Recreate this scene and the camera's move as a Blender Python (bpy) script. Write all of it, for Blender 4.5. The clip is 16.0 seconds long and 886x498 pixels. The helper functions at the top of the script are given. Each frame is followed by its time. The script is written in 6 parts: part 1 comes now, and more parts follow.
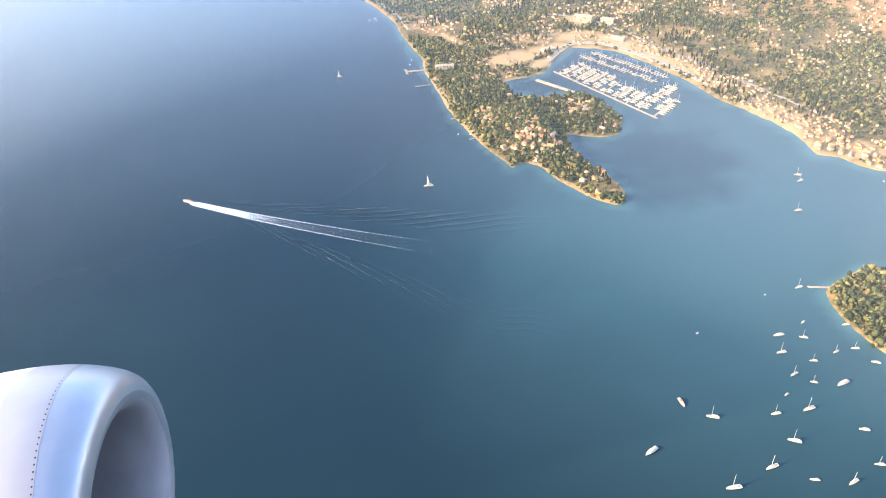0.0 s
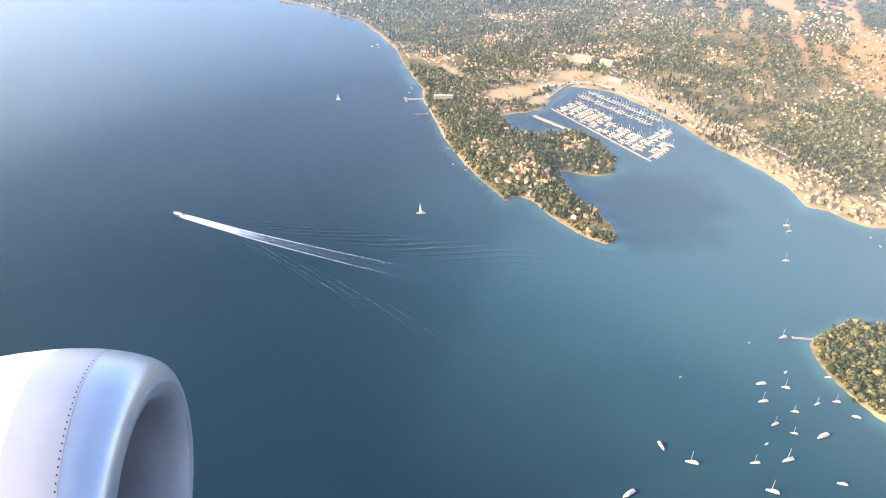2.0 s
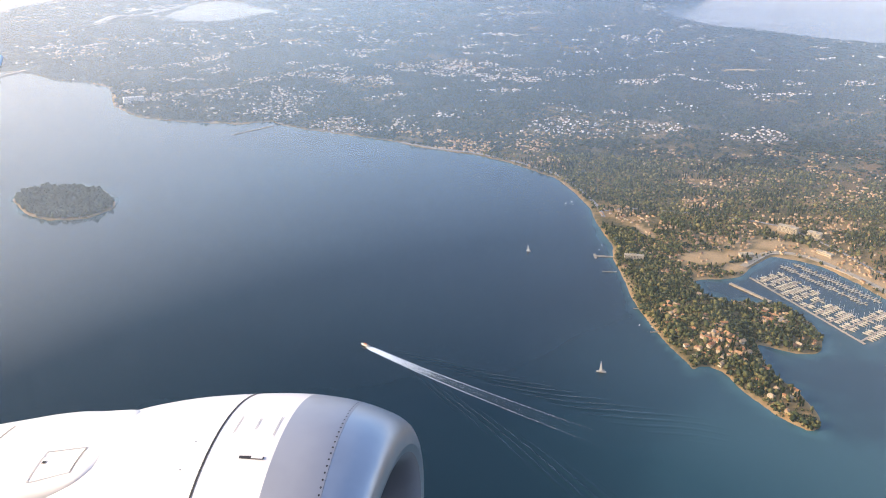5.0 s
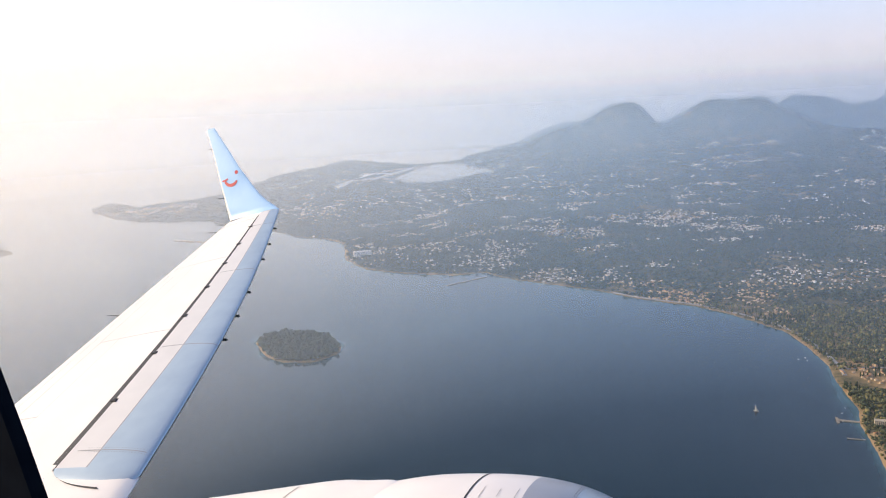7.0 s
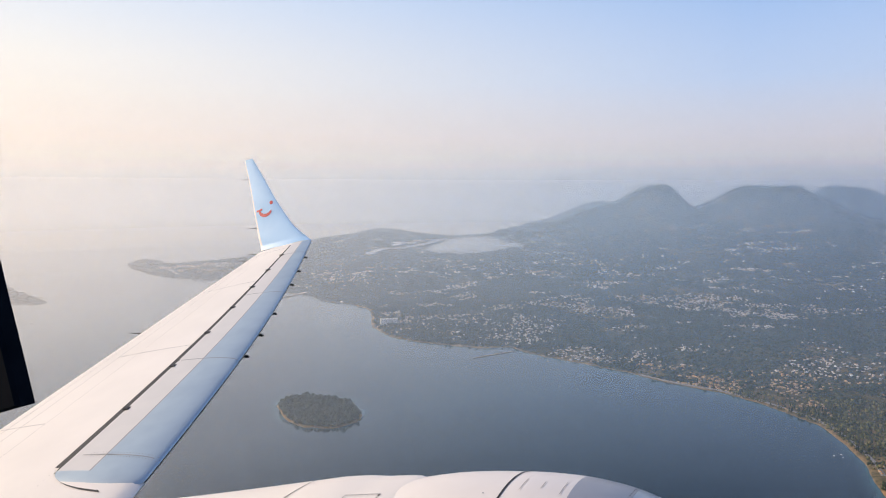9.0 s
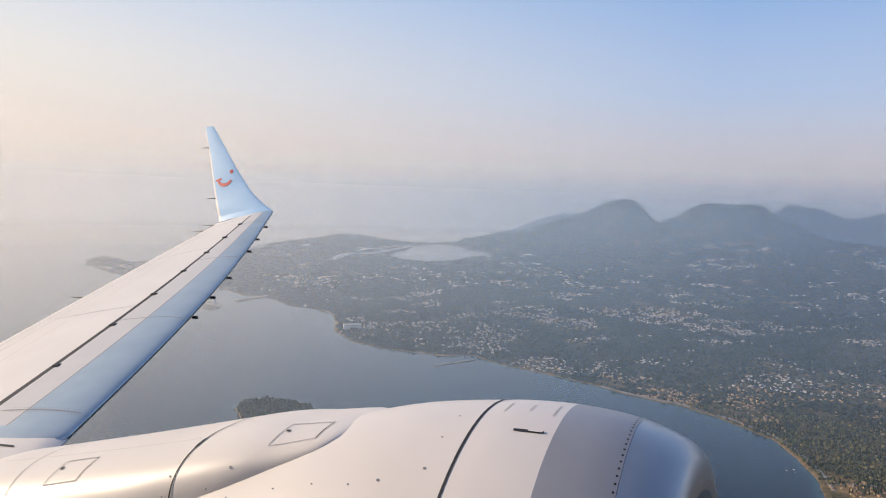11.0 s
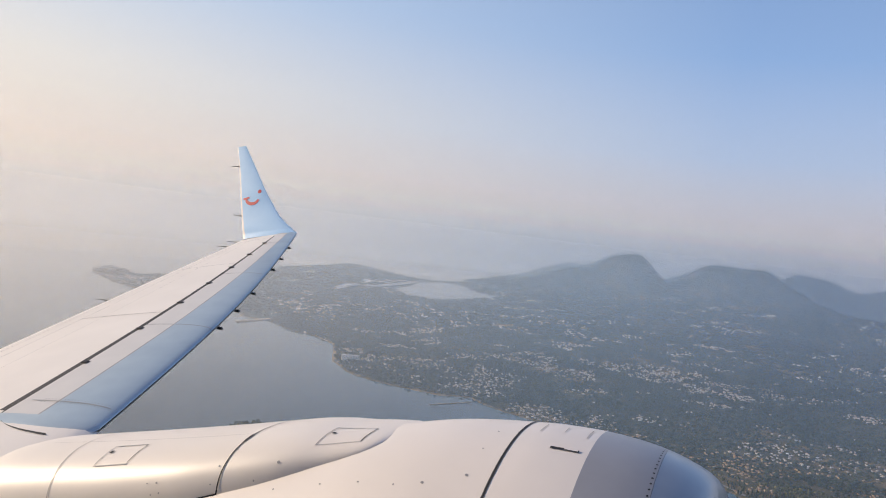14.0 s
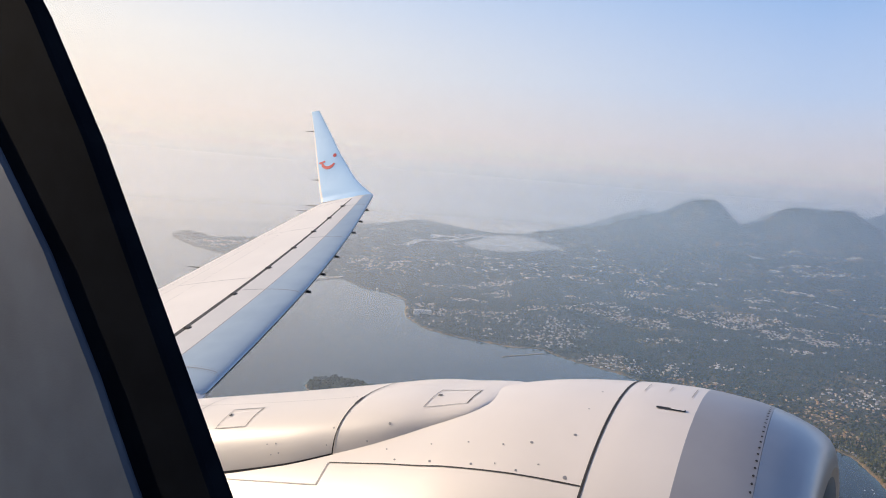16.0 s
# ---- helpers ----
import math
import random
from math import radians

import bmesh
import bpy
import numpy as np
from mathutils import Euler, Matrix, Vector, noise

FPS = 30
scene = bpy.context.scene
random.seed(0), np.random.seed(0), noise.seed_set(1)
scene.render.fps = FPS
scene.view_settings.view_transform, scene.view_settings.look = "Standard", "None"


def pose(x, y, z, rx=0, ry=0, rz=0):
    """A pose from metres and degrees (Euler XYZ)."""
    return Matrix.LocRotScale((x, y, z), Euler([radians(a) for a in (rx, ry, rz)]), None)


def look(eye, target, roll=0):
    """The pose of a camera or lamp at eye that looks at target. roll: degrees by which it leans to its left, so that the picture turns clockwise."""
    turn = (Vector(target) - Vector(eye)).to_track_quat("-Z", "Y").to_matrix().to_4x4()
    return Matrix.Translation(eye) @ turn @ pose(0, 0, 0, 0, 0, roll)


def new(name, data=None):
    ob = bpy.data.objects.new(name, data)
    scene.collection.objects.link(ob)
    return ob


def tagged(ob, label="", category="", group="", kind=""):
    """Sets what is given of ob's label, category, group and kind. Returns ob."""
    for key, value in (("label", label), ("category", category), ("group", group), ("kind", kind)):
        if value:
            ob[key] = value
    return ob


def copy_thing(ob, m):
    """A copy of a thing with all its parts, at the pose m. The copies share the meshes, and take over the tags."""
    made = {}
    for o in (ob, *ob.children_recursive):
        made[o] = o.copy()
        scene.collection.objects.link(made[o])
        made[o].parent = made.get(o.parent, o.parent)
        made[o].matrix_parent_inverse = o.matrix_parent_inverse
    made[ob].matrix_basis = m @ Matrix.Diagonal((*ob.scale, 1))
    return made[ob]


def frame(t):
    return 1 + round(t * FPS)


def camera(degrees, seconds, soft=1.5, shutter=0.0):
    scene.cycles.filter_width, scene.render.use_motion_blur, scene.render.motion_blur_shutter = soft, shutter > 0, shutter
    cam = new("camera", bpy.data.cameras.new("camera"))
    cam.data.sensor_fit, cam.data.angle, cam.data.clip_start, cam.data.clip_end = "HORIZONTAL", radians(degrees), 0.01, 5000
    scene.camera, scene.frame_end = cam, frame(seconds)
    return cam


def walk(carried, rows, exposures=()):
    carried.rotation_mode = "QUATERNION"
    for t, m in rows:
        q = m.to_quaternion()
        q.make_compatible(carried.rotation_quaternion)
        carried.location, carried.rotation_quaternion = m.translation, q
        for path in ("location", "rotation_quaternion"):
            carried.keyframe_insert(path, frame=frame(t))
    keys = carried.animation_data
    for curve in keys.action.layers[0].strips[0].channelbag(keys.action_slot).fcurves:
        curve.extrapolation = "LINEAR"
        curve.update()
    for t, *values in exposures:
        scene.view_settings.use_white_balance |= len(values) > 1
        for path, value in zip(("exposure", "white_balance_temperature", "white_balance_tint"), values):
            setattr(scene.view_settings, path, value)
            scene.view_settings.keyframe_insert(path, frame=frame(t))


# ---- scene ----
cam = camera(61.1, 16.0, soft=1.0)

PATH = [
    (0, pose(1.485, -0.271, 2.417, 55.07, 1.64, -35.19)),
    (0.5, pose(1.403, -0.159, 2.338, 55.34, 0.94, -34.88)),
    (1, pose(1.321, -0.053, 2.255, 55.86, 0.30, -34.82)),
    (1.5, pose(1.234, 0.048, 2.164, 56.43, -0.87, -34.28)),
    (2, pose(1.145, 0.139, 2.058, 57.29, -1.84, -33.97)),
    (2.5, pose(1.053, 0.216, 1.930, 58.28, -3.03, -33.50)),
    (3, pose(0.954, 0.280, 1.785, 59.70, -3.27, -33.53)),
    (3.5, pose(0.842, 0.329, 1.628, 60.61, -5.54, -31.50)),
    (4, pose(0.763, 0.418, 1.554, 62.62, -4.66, -30.50)),
    (4.5, pose(0.699, 0.482, 1.508, 64.62, -4.22, -26.05)),
    (5, pose(0.610, 0.431, 1.428, 68.46, -0.82, -19.12)),
    (5.2, pose(0.560, 0.396, 1.387, 69.67, 0.17, -16.02)),
    (7.3, pose(0.258, -0.383, 1.298, 80.99, 2.35, -2.99)),
    (7.5, pose(0.231, -0.364, 1.199, 81.32, 1.60, -2.87)),
    (8, pose(0.196, -0.278, 0.982, 82.59, 0.28, -2.44)),
    (8.5, pose(0.213, -0.122, 0.813, 84.45, 1.18, -1.88)),
    (9, pose(0.181, 0.041, 0.563, 85.68, 0.04, -1.08)),
    (9.2, pose(0.175, 0.108, 0.475, 86.44, -0.08, -1.52)),
    (11.3, pose(0.149, 0.762, -0.192, 86.19, -2.04, -3.59)),
    (11.5, pose(0.141, 0.751, -0.216, 85.01, -3.43, -1.45)),
    (12, pose(0.110, 0.710, -0.264, 85.67, -5.44, -3.16)),
    (12.5, pose(0.078, 0.682, -0.283, 88.71, -7.44, -4.91)),
    (13, pose(0.025, 0.630, -0.273, 89.43, -7.51, -1.84)),
    (13.5, pose(-0.031, 0.547, -0.247, 89.66, -7.34, -1.90)),
    (14, pose(-0.101, 0.448, -0.216, 89.19, -6.94, -2.86)),
    (14.5, pose(-0.158, 0.343, -0.161, 88.48, -6.71, -2.97)),
    (15, pose(-0.214, 0.281, -0.121, 87.24, -6.11, -1.62)),
    (15.5, pose(-0.262, 0.291, -0.119, 85.84, -5.33, 0.53)),
    (16, pose(-0.276, 0.364, -0.156, 85.16, -4.62, 2.24)),
]
EXPOSURES = [(0, 2.20), (1.5, 2.18), (2.5, 2.04), (3.5, 1.77), (4.5, 1.50), (5.2, 1.12), (6.2, 0.80), (7.5, 0.60), (8.5, 0.42), (9.2, 0.3), (11.3, 0.12), (12.5, 0.04), (13.5, 0.06), (15, 0.14), (16, 0.28)]
walk(cam, PATH, EXPOSURES)

# ---- sky, sun and haze ----
SEA = -180.0
SUN_AZ, SUN_EL = 74.0, 20.0          # degrees to the left of +y, and above the horizon
SUN_DIR = Vector((-math.sin(radians(SUN_AZ)) * math.cos(radians(SUN_EL)), math.cos(radians(SUN_AZ)) * math.cos(radians(SUN_EL)), math.sin(radians(SUN_EL))))


def ramp(nt, stops, fac):
    n = nt.nodes.new("ShaderNodeValToRGB")
    els = n.color_ramp.elements
    while len(els) < len(stops):
        els.new(0.5)
    for e, (p, c) in zip(els, stops):
        e.position, e.color = p, (*c, 1)
    nt.links.new(fac, n.inputs[0])
    return n.outputs[0]


def math_node(nt, op, a, b=None):
    n = nt.nodes.new("ShaderNodeMath")
    n.operation = op
    for i, v in enumerate((a, b)):
        if v is None:
            continue
        if isinstance(v, (int, float)):
            n.inputs[i].default_value = v
        else:
            nt.links.new(v, n.inputs[i])
    return n.outputs[0]


def mix_col(nt, fac, a, b, blend="MIX"):
    n = nt.nodes.new("ShaderNodeMix")
    n.data_type, n.blend_type = "RGBA", blend
    for i, v in ((0, fac), (6, a), (7, b)):
        if isinstance(v, (int, float)):
            n.inputs[i].default_value = v
        elif isinstance(v, tuple):
            n.inputs[i].default_value = (*v, 1)
        else:
            nt.links.new(v, n.inputs[i])
    return n.outputs[2]


world = bpy.data.worlds.new("sky")
scene.world = world
world.use_nodes = True
nt = world.node_tree
bg = nt.nodes["Background"]
coord = nt.nodes.new("ShaderNodeTexCoord")
sep = nt.nodes.new("ShaderNodeSeparateXYZ")
nt.links.new(coord.outputs["Generated"], sep.inputs[0])
dotn = nt.nodes.new("ShaderNodeVectorMath")
dotn.operation = "DOT_PRODUCT"
nt.links.new(coord.outputs["Generated"], dotn.inputs[0])
dotn.inputs[1].default_value = (-math.sin(radians(SUN_AZ)), math.cos(radians(SUN_AZ)), 0)
elev = math_node(nt, "MULTIPLY_ADD", sep.outputs["Z"], 1.0)
elev.node.inputs[2].default_value = 0.2
away = ramp(nt, [(0.0, (0.30, 0.34, 0.40)), (0.12, (0.52, 0.52, 0.56)), (0.20, (0.67, 0.61, 0.63)), (0.26, (0.70, 0.63, 0.66)), (0.34, (0.46, 0.56, 0.78)),
                 (0.46, (0.27, 0.43, 0.74)), (0.75, (0.17, 0.26, 0.50)), (1.0, (0.15, 0.22, 0.41))], elev)
near = ramp(nt, [(0.0, (0.50, 0.50, 0.50)), (0.12, (0.76, 0.69, 0.62)), (0.20, (0.92, 0.76, 0.62)), (0.27, (1.0, 0.80, 0.645)), (0.36, (0.92, 0.84, 0.745)),
                 (0.48, (0.62, 0.72, 0.86)), (0.75, (0.34, 0.43, 0.60)), (1.0, (0.24, 0.30, 0.46))], elev)
side = nt.nodes.new("ShaderNodeMapRange")
side.inputs["From Min"].default_value, side.inputs["From Max"].default_value = -0.12, 0.78
nt.links.new(dotn.outputs["Value"], side.inputs["Value"])
both = mix_col(nt, side.outputs[0], away, near)
sky = nt.nodes.new("ShaderNodeTexSky")
sky.sky_type, sky.sun_disc = "NISHITA", False
sky.sun_elevation, sky.sun_rotation = radians(SUN_EL), radians(-SUN_AZ)
dim = mix_col(nt, 1.0, sky.outputs[0], (0.1, 0.1, 0.1), "MULTIPLY")
nt.links.new(mix_col(nt, 0.12, both, dim), bg.inputs["Color"])
bg.inputs["Strength"].default_value = 1.0

sun = new("sun", bpy.data.lights.new("sun", "SUN"))
sun.data.energy, sun.data.angle, sun.data.color = 4.2, radians(1.0), (1.0, 0.80, 0.58)
sun.matrix_world = look(SUN_DIR * 50, (0, 0, 0))


# ---- materials ----
def material(name, base=(0.5, 0.5, 0.5), rough=0.5, metal=0.0, second=None, scale=1.0, detail=6.0, bump=0.0, bump_scale=None, low=0.4, high=0.6, spec=0.5, coat=0.0, island=None):
    """Two colours mixed by noise in object space, with a fine relief; island adds a spread per loose piece."""
    m = bpy.data.materials.new(name)
    m.use_nodes = True
    t = m.node_tree
    b = t.nodes["Principled BSDF"]
    b.inputs["Roughness"].default_value, b.inputs["Metallic"].default_value = rough, metal
    b.inputs["Specular IOR Level"].default_value, b.inputs["Coat Weight"].default_value = spec, coat
    tc = t.nodes.new("ShaderNodeTexCoord")
    col = None
    if second:
        n = t.nodes.new("ShaderNodeTexNoise")
        n.inputs["Scale"].default_value, n.inputs["Detail"].default_value = scale, detail
        t.links.new(tc.outputs["Object"], n.inputs["Vector"])
        r = t.nodes.new("ShaderNodeMapRange")
        r.inputs["From Min"].default_value, r.inputs["From Max"].default_value = low, high
        t.links.new(n.outputs[0], r.inputs["Value"])
        col = mix_col(t, r.outputs[0], base, second)
    if island:
        g = t.nodes.new("ShaderNodeNewGeometry")
        pick = ramp(t, island, g.outputs["Random Per Island"])
        col = mix_col(t, 1.0, pick, col, "MULTIPLY") if col is not None else pick
    if col is None:
        b.inputs["Base Color"].default_value = (*base, 1)
    else:
        t.links.new(col, b.inputs["Base Color"])
    if bump:
        n = t.nodes.new("ShaderNodeTexNoise")
        n.inputs["Scale"].default_value, n.inputs["Detail"].default_value = bump_scale or scale * 6, 8
        t.links.new(tc.outputs["Object"], n.inputs["Vector"])
        k = t.nodes.new("ShaderNodeBump")
        k.inputs["Strength"].default_value, k.inputs["Distance"].default_value = bump, 0.1
        t.links.new(n.outputs[0], k.inputs["Height"])
        t.links.new(k.outputs[0], b.inputs["Normal"])
    return m


WHITE_PAINT = material("white_paint", (0.76, 0.71, 0.675), 0.42, second=(0.70, 0.655, 0.62), scale=1.3, bump=0.01, bump_scale=3, coat=0.08, low=0.35, high=0.75)
WING_GREY = material("wing_grey_paint", (0.80, 0.745, 0.69), 0.40, second=(0.73, 0.68, 0.63), scale=0.9, bump=0.012, bump_scale=2, low=0.35, high=0.75)
SLAT_GREY = material("slat_grey_paint", (0.63, 0.60, 0.575), 0.36, second=(0.57, 0.545, 0.525), scale=2.0, low=0.35, high=0.75)
BARE_METAL = material("bare_aluminium", (0.50, 0.56, 0.59), 0.32, 0.62, second=(0.45, 0.51, 0.55), scale=3.0, low=0.35, high=0.7, bump=0.02, bump_scale=2.5)
BAND_GREY = material("inlet_band_grey", (0.37, 0.37, 0.39), 0.36, 0.25, second=(0.335, 0.335, 0.355), scale=2.0)
LIP_METAL = material("inlet_lip_metal", (0.47, 0.48, 0.49), 0.28, 0.62, second=(0.42, 0.43, 0.45), scale=2.5)
DUCT_GREY = material("inlet_duct_grey", (0.30, 0.30, 0.31), 0.5, second=(0.25, 0.25, 0.26), scale=2.0)
DARK = material("dark_seam", (0.02, 0.02, 0.025), 0.7)
SOFT_LINE = material("panel_line_grey", (0.36, 0.35, 0.35), 0.6)
BLUE_PAINT = material("winglet_blue_paint", (0.43, 0.64, 0.88), 0.25, second=(0.38, 0.59, 0.84), scale=1.2, coat=0.4)
RED_PAINT = material("red_paint", (0.44, 0.011, 0.026), 0.4, spec=0.3)
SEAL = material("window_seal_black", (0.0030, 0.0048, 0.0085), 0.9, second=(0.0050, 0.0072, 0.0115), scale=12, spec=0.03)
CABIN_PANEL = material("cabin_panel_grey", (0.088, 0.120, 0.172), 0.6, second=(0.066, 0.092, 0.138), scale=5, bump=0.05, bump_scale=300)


# ---- mesh helpers ----
def mesh_from(name, verts, faces, mat, smooth=False, mats=None, index=None):
    me = bpy.data.meshes.new(name)
    me.from_pydata([tuple(map(float, v)) for v in verts], [], [tuple(map(int, f)) for f in faces])
    for m in (mats or [mat]):
        me.materials.append(m)
    if index is not None:
        me.polygons.foreach_set("material_index", np.asarray(index, dtype=np.int32))
    if smooth:
        me.polygons.foreach_set("use_smooth", np.ones(len(me.polygons), dtype=bool))
    me.update()
    return me


def tri_mesh(name, verts, tris, mat, mats=None, index=None, smooth=False):
    """A large triangle mesh from arrays."""
    me = bpy.data.meshes.new(name)
    verts, tris = np.asarray(verts, dtype=np.float32), np.asarray(tris, dtype=np.int32)
    me.vertices.add(len(verts))
    me.vertices.foreach_set("co", verts.ravel())
    me.loops.add(tris.size)
    me.loops.foreach_set("vertex_index", tris.ravel())
    me.polygons.add(len(tris))
    me.polygons.foreach_set("loop_start", np.arange(0, tris.size, 3, dtype=np.int32))
    me.polygons.foreach_set("loop_total", np.full(len(tris), 3, dtype=np.int32))
    for m in (mats or [mat]):
        me.materials.append(m)
    if index is not None:
        me.polygons.foreach_set("material_index", np.asarray(index, dtype=np.int32))
    if smooth:
        me.polygons.foreach_set("use_smooth", np.ones(len(tris), dtype=bool))
    me.update(calc_edges=True)
    me.validate()
    return me


def part(name, me, parent, label="", kind=""):
    ob = new(name, me)
    ob.parent = parent
    return tagged(ob, label, kind=kind)


def thing(name, label, category, m=Matrix(), group="", kind="", data=None):
    ob = new(name, data)
    ob.matrix_world = m
    return tagged(ob, label, category, group, kind)


def box_into(verts, faces, lo, hi, turn=None):
    k = len(verts)
    for z in (lo[2], hi[2]):
        for x, y in ((lo[0], lo[1]), (hi[0], lo[1]), (hi[0], hi[1]), (lo[0], hi[1])):
            v = Vector((x, y, z))
            verts.append(turn @ v if turn else v)
    faces += [(k + 3, k + 2, k + 1, k), (k + 4, k + 5, k + 6, k + 7)] + [(k + i, k + (i + 1) % 4, k + 4 + (i + 1) % 4, k + 4 + i) for i in range(4)]


# ---- noise and plan of land and water ----
def hash2(ix, iy, seed):
    h = np.sin(ix * 127.1 + iy * 311.7 + seed * 74.7) * 43758.5453
    return h - np.floor(h)


def vnoise(x, y, seed=0):
    ix, iy = np.floor(x), np.floor(y)
    fx, fy = x - ix, y - iy
    fx, fy = fx * fx * (3 - 2 * fx), fy * fy * (3 - 2 * fy)
    a, b = hash2(ix, iy, seed), hash2(ix + 1, iy, seed)
    c, d = hash2(ix, iy + 1, seed), hash2(ix + 1, iy + 1, seed)
    return (a * (1 - fx) + b * fx) * (1 - fy) + (c * (1 - fx) + d * fx) * fy


def fbm(x, y, scale, seed=0, octaves=4):
    total, amp, norm = 0, 1.0, 0
    for i in range(octaves):
        total = total + amp * vnoise(x / scale * 2 ** i, y / scale * 2 ** i, seed + i)
        norm += amp
        amp *= 0.5
    return total / norm


FAR_COAST = [(1460, 4625), (931, 4760), (790, 4700), (510, 4022), (326, 3560), (272, 3309), (180, 3185), (79, 3148), (-29, 3339), (-216, 3494), (-398, 3204), (-462, 2641), (-470, 2399), (-471, 2174), (-517, 2058), (-589, 1962), (-645, 1882),
             (-721, 1998), (-763, 1991), (-745, 1866), (-619, 1663), (-544, 1585), (-468, 1557), (-426, 1542), (-387, 1535), (-321, 1427)]
BAY_COAST = [(-264, 1330), (-236, 1327), (-205, 1295), (-164, 1232), (-125, 1206), (-92, 1151), (-84, 1078), (-80, 1000), (-48, 931), (-20, 902), (12, 882), (56, 858), (99, 864), (111, 834), (130, 807), (157, 785), (183, 756), (207, 727),
             (226, 699), (245, 678), (265, 658), (283, 629), (295, 594), (301, 560), (299, 525), (295, 497)]
CAPE_COAST = [(291, 480), (282, 457), (272, 428), (263, 404), (252, 386), (246, 368), (239, 349), (231, 330), (227, 316), (223, 300), (220, 284), (219, 271), (217, 258), (216, 252), (221, 254), (225, 252), (228, 244),
              (227, 232), (227, 220), (226, 209), (228, 201), (230, 196), (234, 194), (241, 200), (245, 207), (247, 215), (250, 222), (249, 230), (250, 237), (253, 247), (257, 255), (262, 263)]
MARINA_COAST = [(265, 261), (268, 257), (273, 250), (282, 247), (289, 249), (299, 259), (305, 270), (309, 283), (308, 295), (300, 301), (289, 306), (281, 309), (276, 316), (274, 324), (278, 336), (277, 341), (288, 341),
                (301, 336), (313, 337), (327, 345), (342, 352), (355, 357), (367, 348), (373, 331), (374, 306), (373, 285), (371, 271), (363, 244), (360, 219), (360, 204), (356, 190), (345, 171)]
SOUTH_COAST = [(351, 162), (350, 150), (353, 142), (365, 132), (392, 112), (430, 80), (520, 20), (700, -80), (1200, -300), (1400, 100), (1360, 380), (1420, 750), (1631, 1142), (1464, 1464), (1398, 1659),
               (1393, 1911), (1560, 2300), (2150, 3000), (2750, 3500), (2600, 4050)]
MAINLAND = FAR_COAST + BAY_COAST + CAPE_COAST + MARINA_COAST + SOUTH_COAST
WOODED_ISLAND = [(-132, 629), (-129, 646), (-113, 654), (-91, 650), (-68, 637), (-55, 600), (-55, 585), (-73, 564), (-97, 567), (-115, 589)]
NEAR_ISLAND = [(248, 103), (254, 105), (259, 104), (272, 103), (280, 97), (292, 80), (300, 55), (285, 30), (258, 24), (242, 40), (234, 58), (233, 68), (234, 76), (236, 84), (239, 91), (243, 98)]
BARE_ISLAND = [(-1143, 1761), (-961, 1630), (-816, 1457), (-717, 1332), (-623, 1238), (-621, 1203), (-675, 1202), (-797, 1224), (-1000, 1450)]
LAGOON = [(-26, 2337), (51, 2678), (102, 2958), (150, 3060), (240, 3060), (279, 2806), (342, 2584), (277, 2438), (188, 2268), (100, 2154), (24, 2196)]


def signed(px, py, poly):
    """Distance to a closed outline, positive inside."""
    q = np.array(poly, dtype=float)
    best, inside = np.full(px.shape, 1e9), np.zeros(px.shape, dtype=bool)
    for (ax, ay), (bx, by) in zip(q, np.roll(q, -1, axis=0)):
        dx, dy = bx - ax, by - ay
        k = np.clip(((px - ax) * dx + (py - ay) * dy) / (dx * dx + dy * dy), 0, 1)
        best = np.minimum(best, (px - ax - k * dx) ** 2 + (py - ay - k * dy) ** 2)
        cross = ((ay > py) != (by > py)) & (px < (bx - ax) * (py - ay) / (by - ay + 1e-12) + ax)
        inside ^= cross
    return np.where(inside, 1, -1) * np.sqrt(best)


def shore(px, py):
    """Metres inland (negative: out at sea), with a ragged edge."""
    reach = np.sqrt(px * px + py * py)
    wob = 0.006 * reach
    qx = px + (fbm(px, py, 14 + 0.02 * reach, 3, 3) - 0.5) * wob * 2
    qy = py + (fbm(px, py, 14 + 0.02 * reach, 9, 3) - 0.5) * wob * 2
    d = np.minimum(signed(qx, qy, MAINLAND), -signed(qx, qy, LAGOON))
    for isle in (WOODED_ISLAND, NEAR_ISLAND, BARE_ISLAND):
        d = np.maximum(d, signed(qx, qy, isle))
    return d


PEAKS = [(1045, 3580, 190, 190, 300), (1120, 3560, 178, 150, 280), (1470, 3450, 166, 270, 320), (1580, 3450, 174, 300, 320), (1720, 3480, 164, 260, 300), (850, 3640, 116, 200, 300), (740, 3690, 74, 200, 280), (2080, 3820, 188, 240, 250), (2230, 3820, 176, 260, 250), (2500, 3750, 176, 350, 300),
         (1480, 2050, 60, 190, 300), (1640, 2420, 74, 230, 330), (1250, 1500, 16, 300, 200), (-230, 3330, 24, 170, 110), (-440, 2850, 18, 60, 260), (1650, 1650, 22, 260, 320), (-720, 1930, 14, 40, 40)]


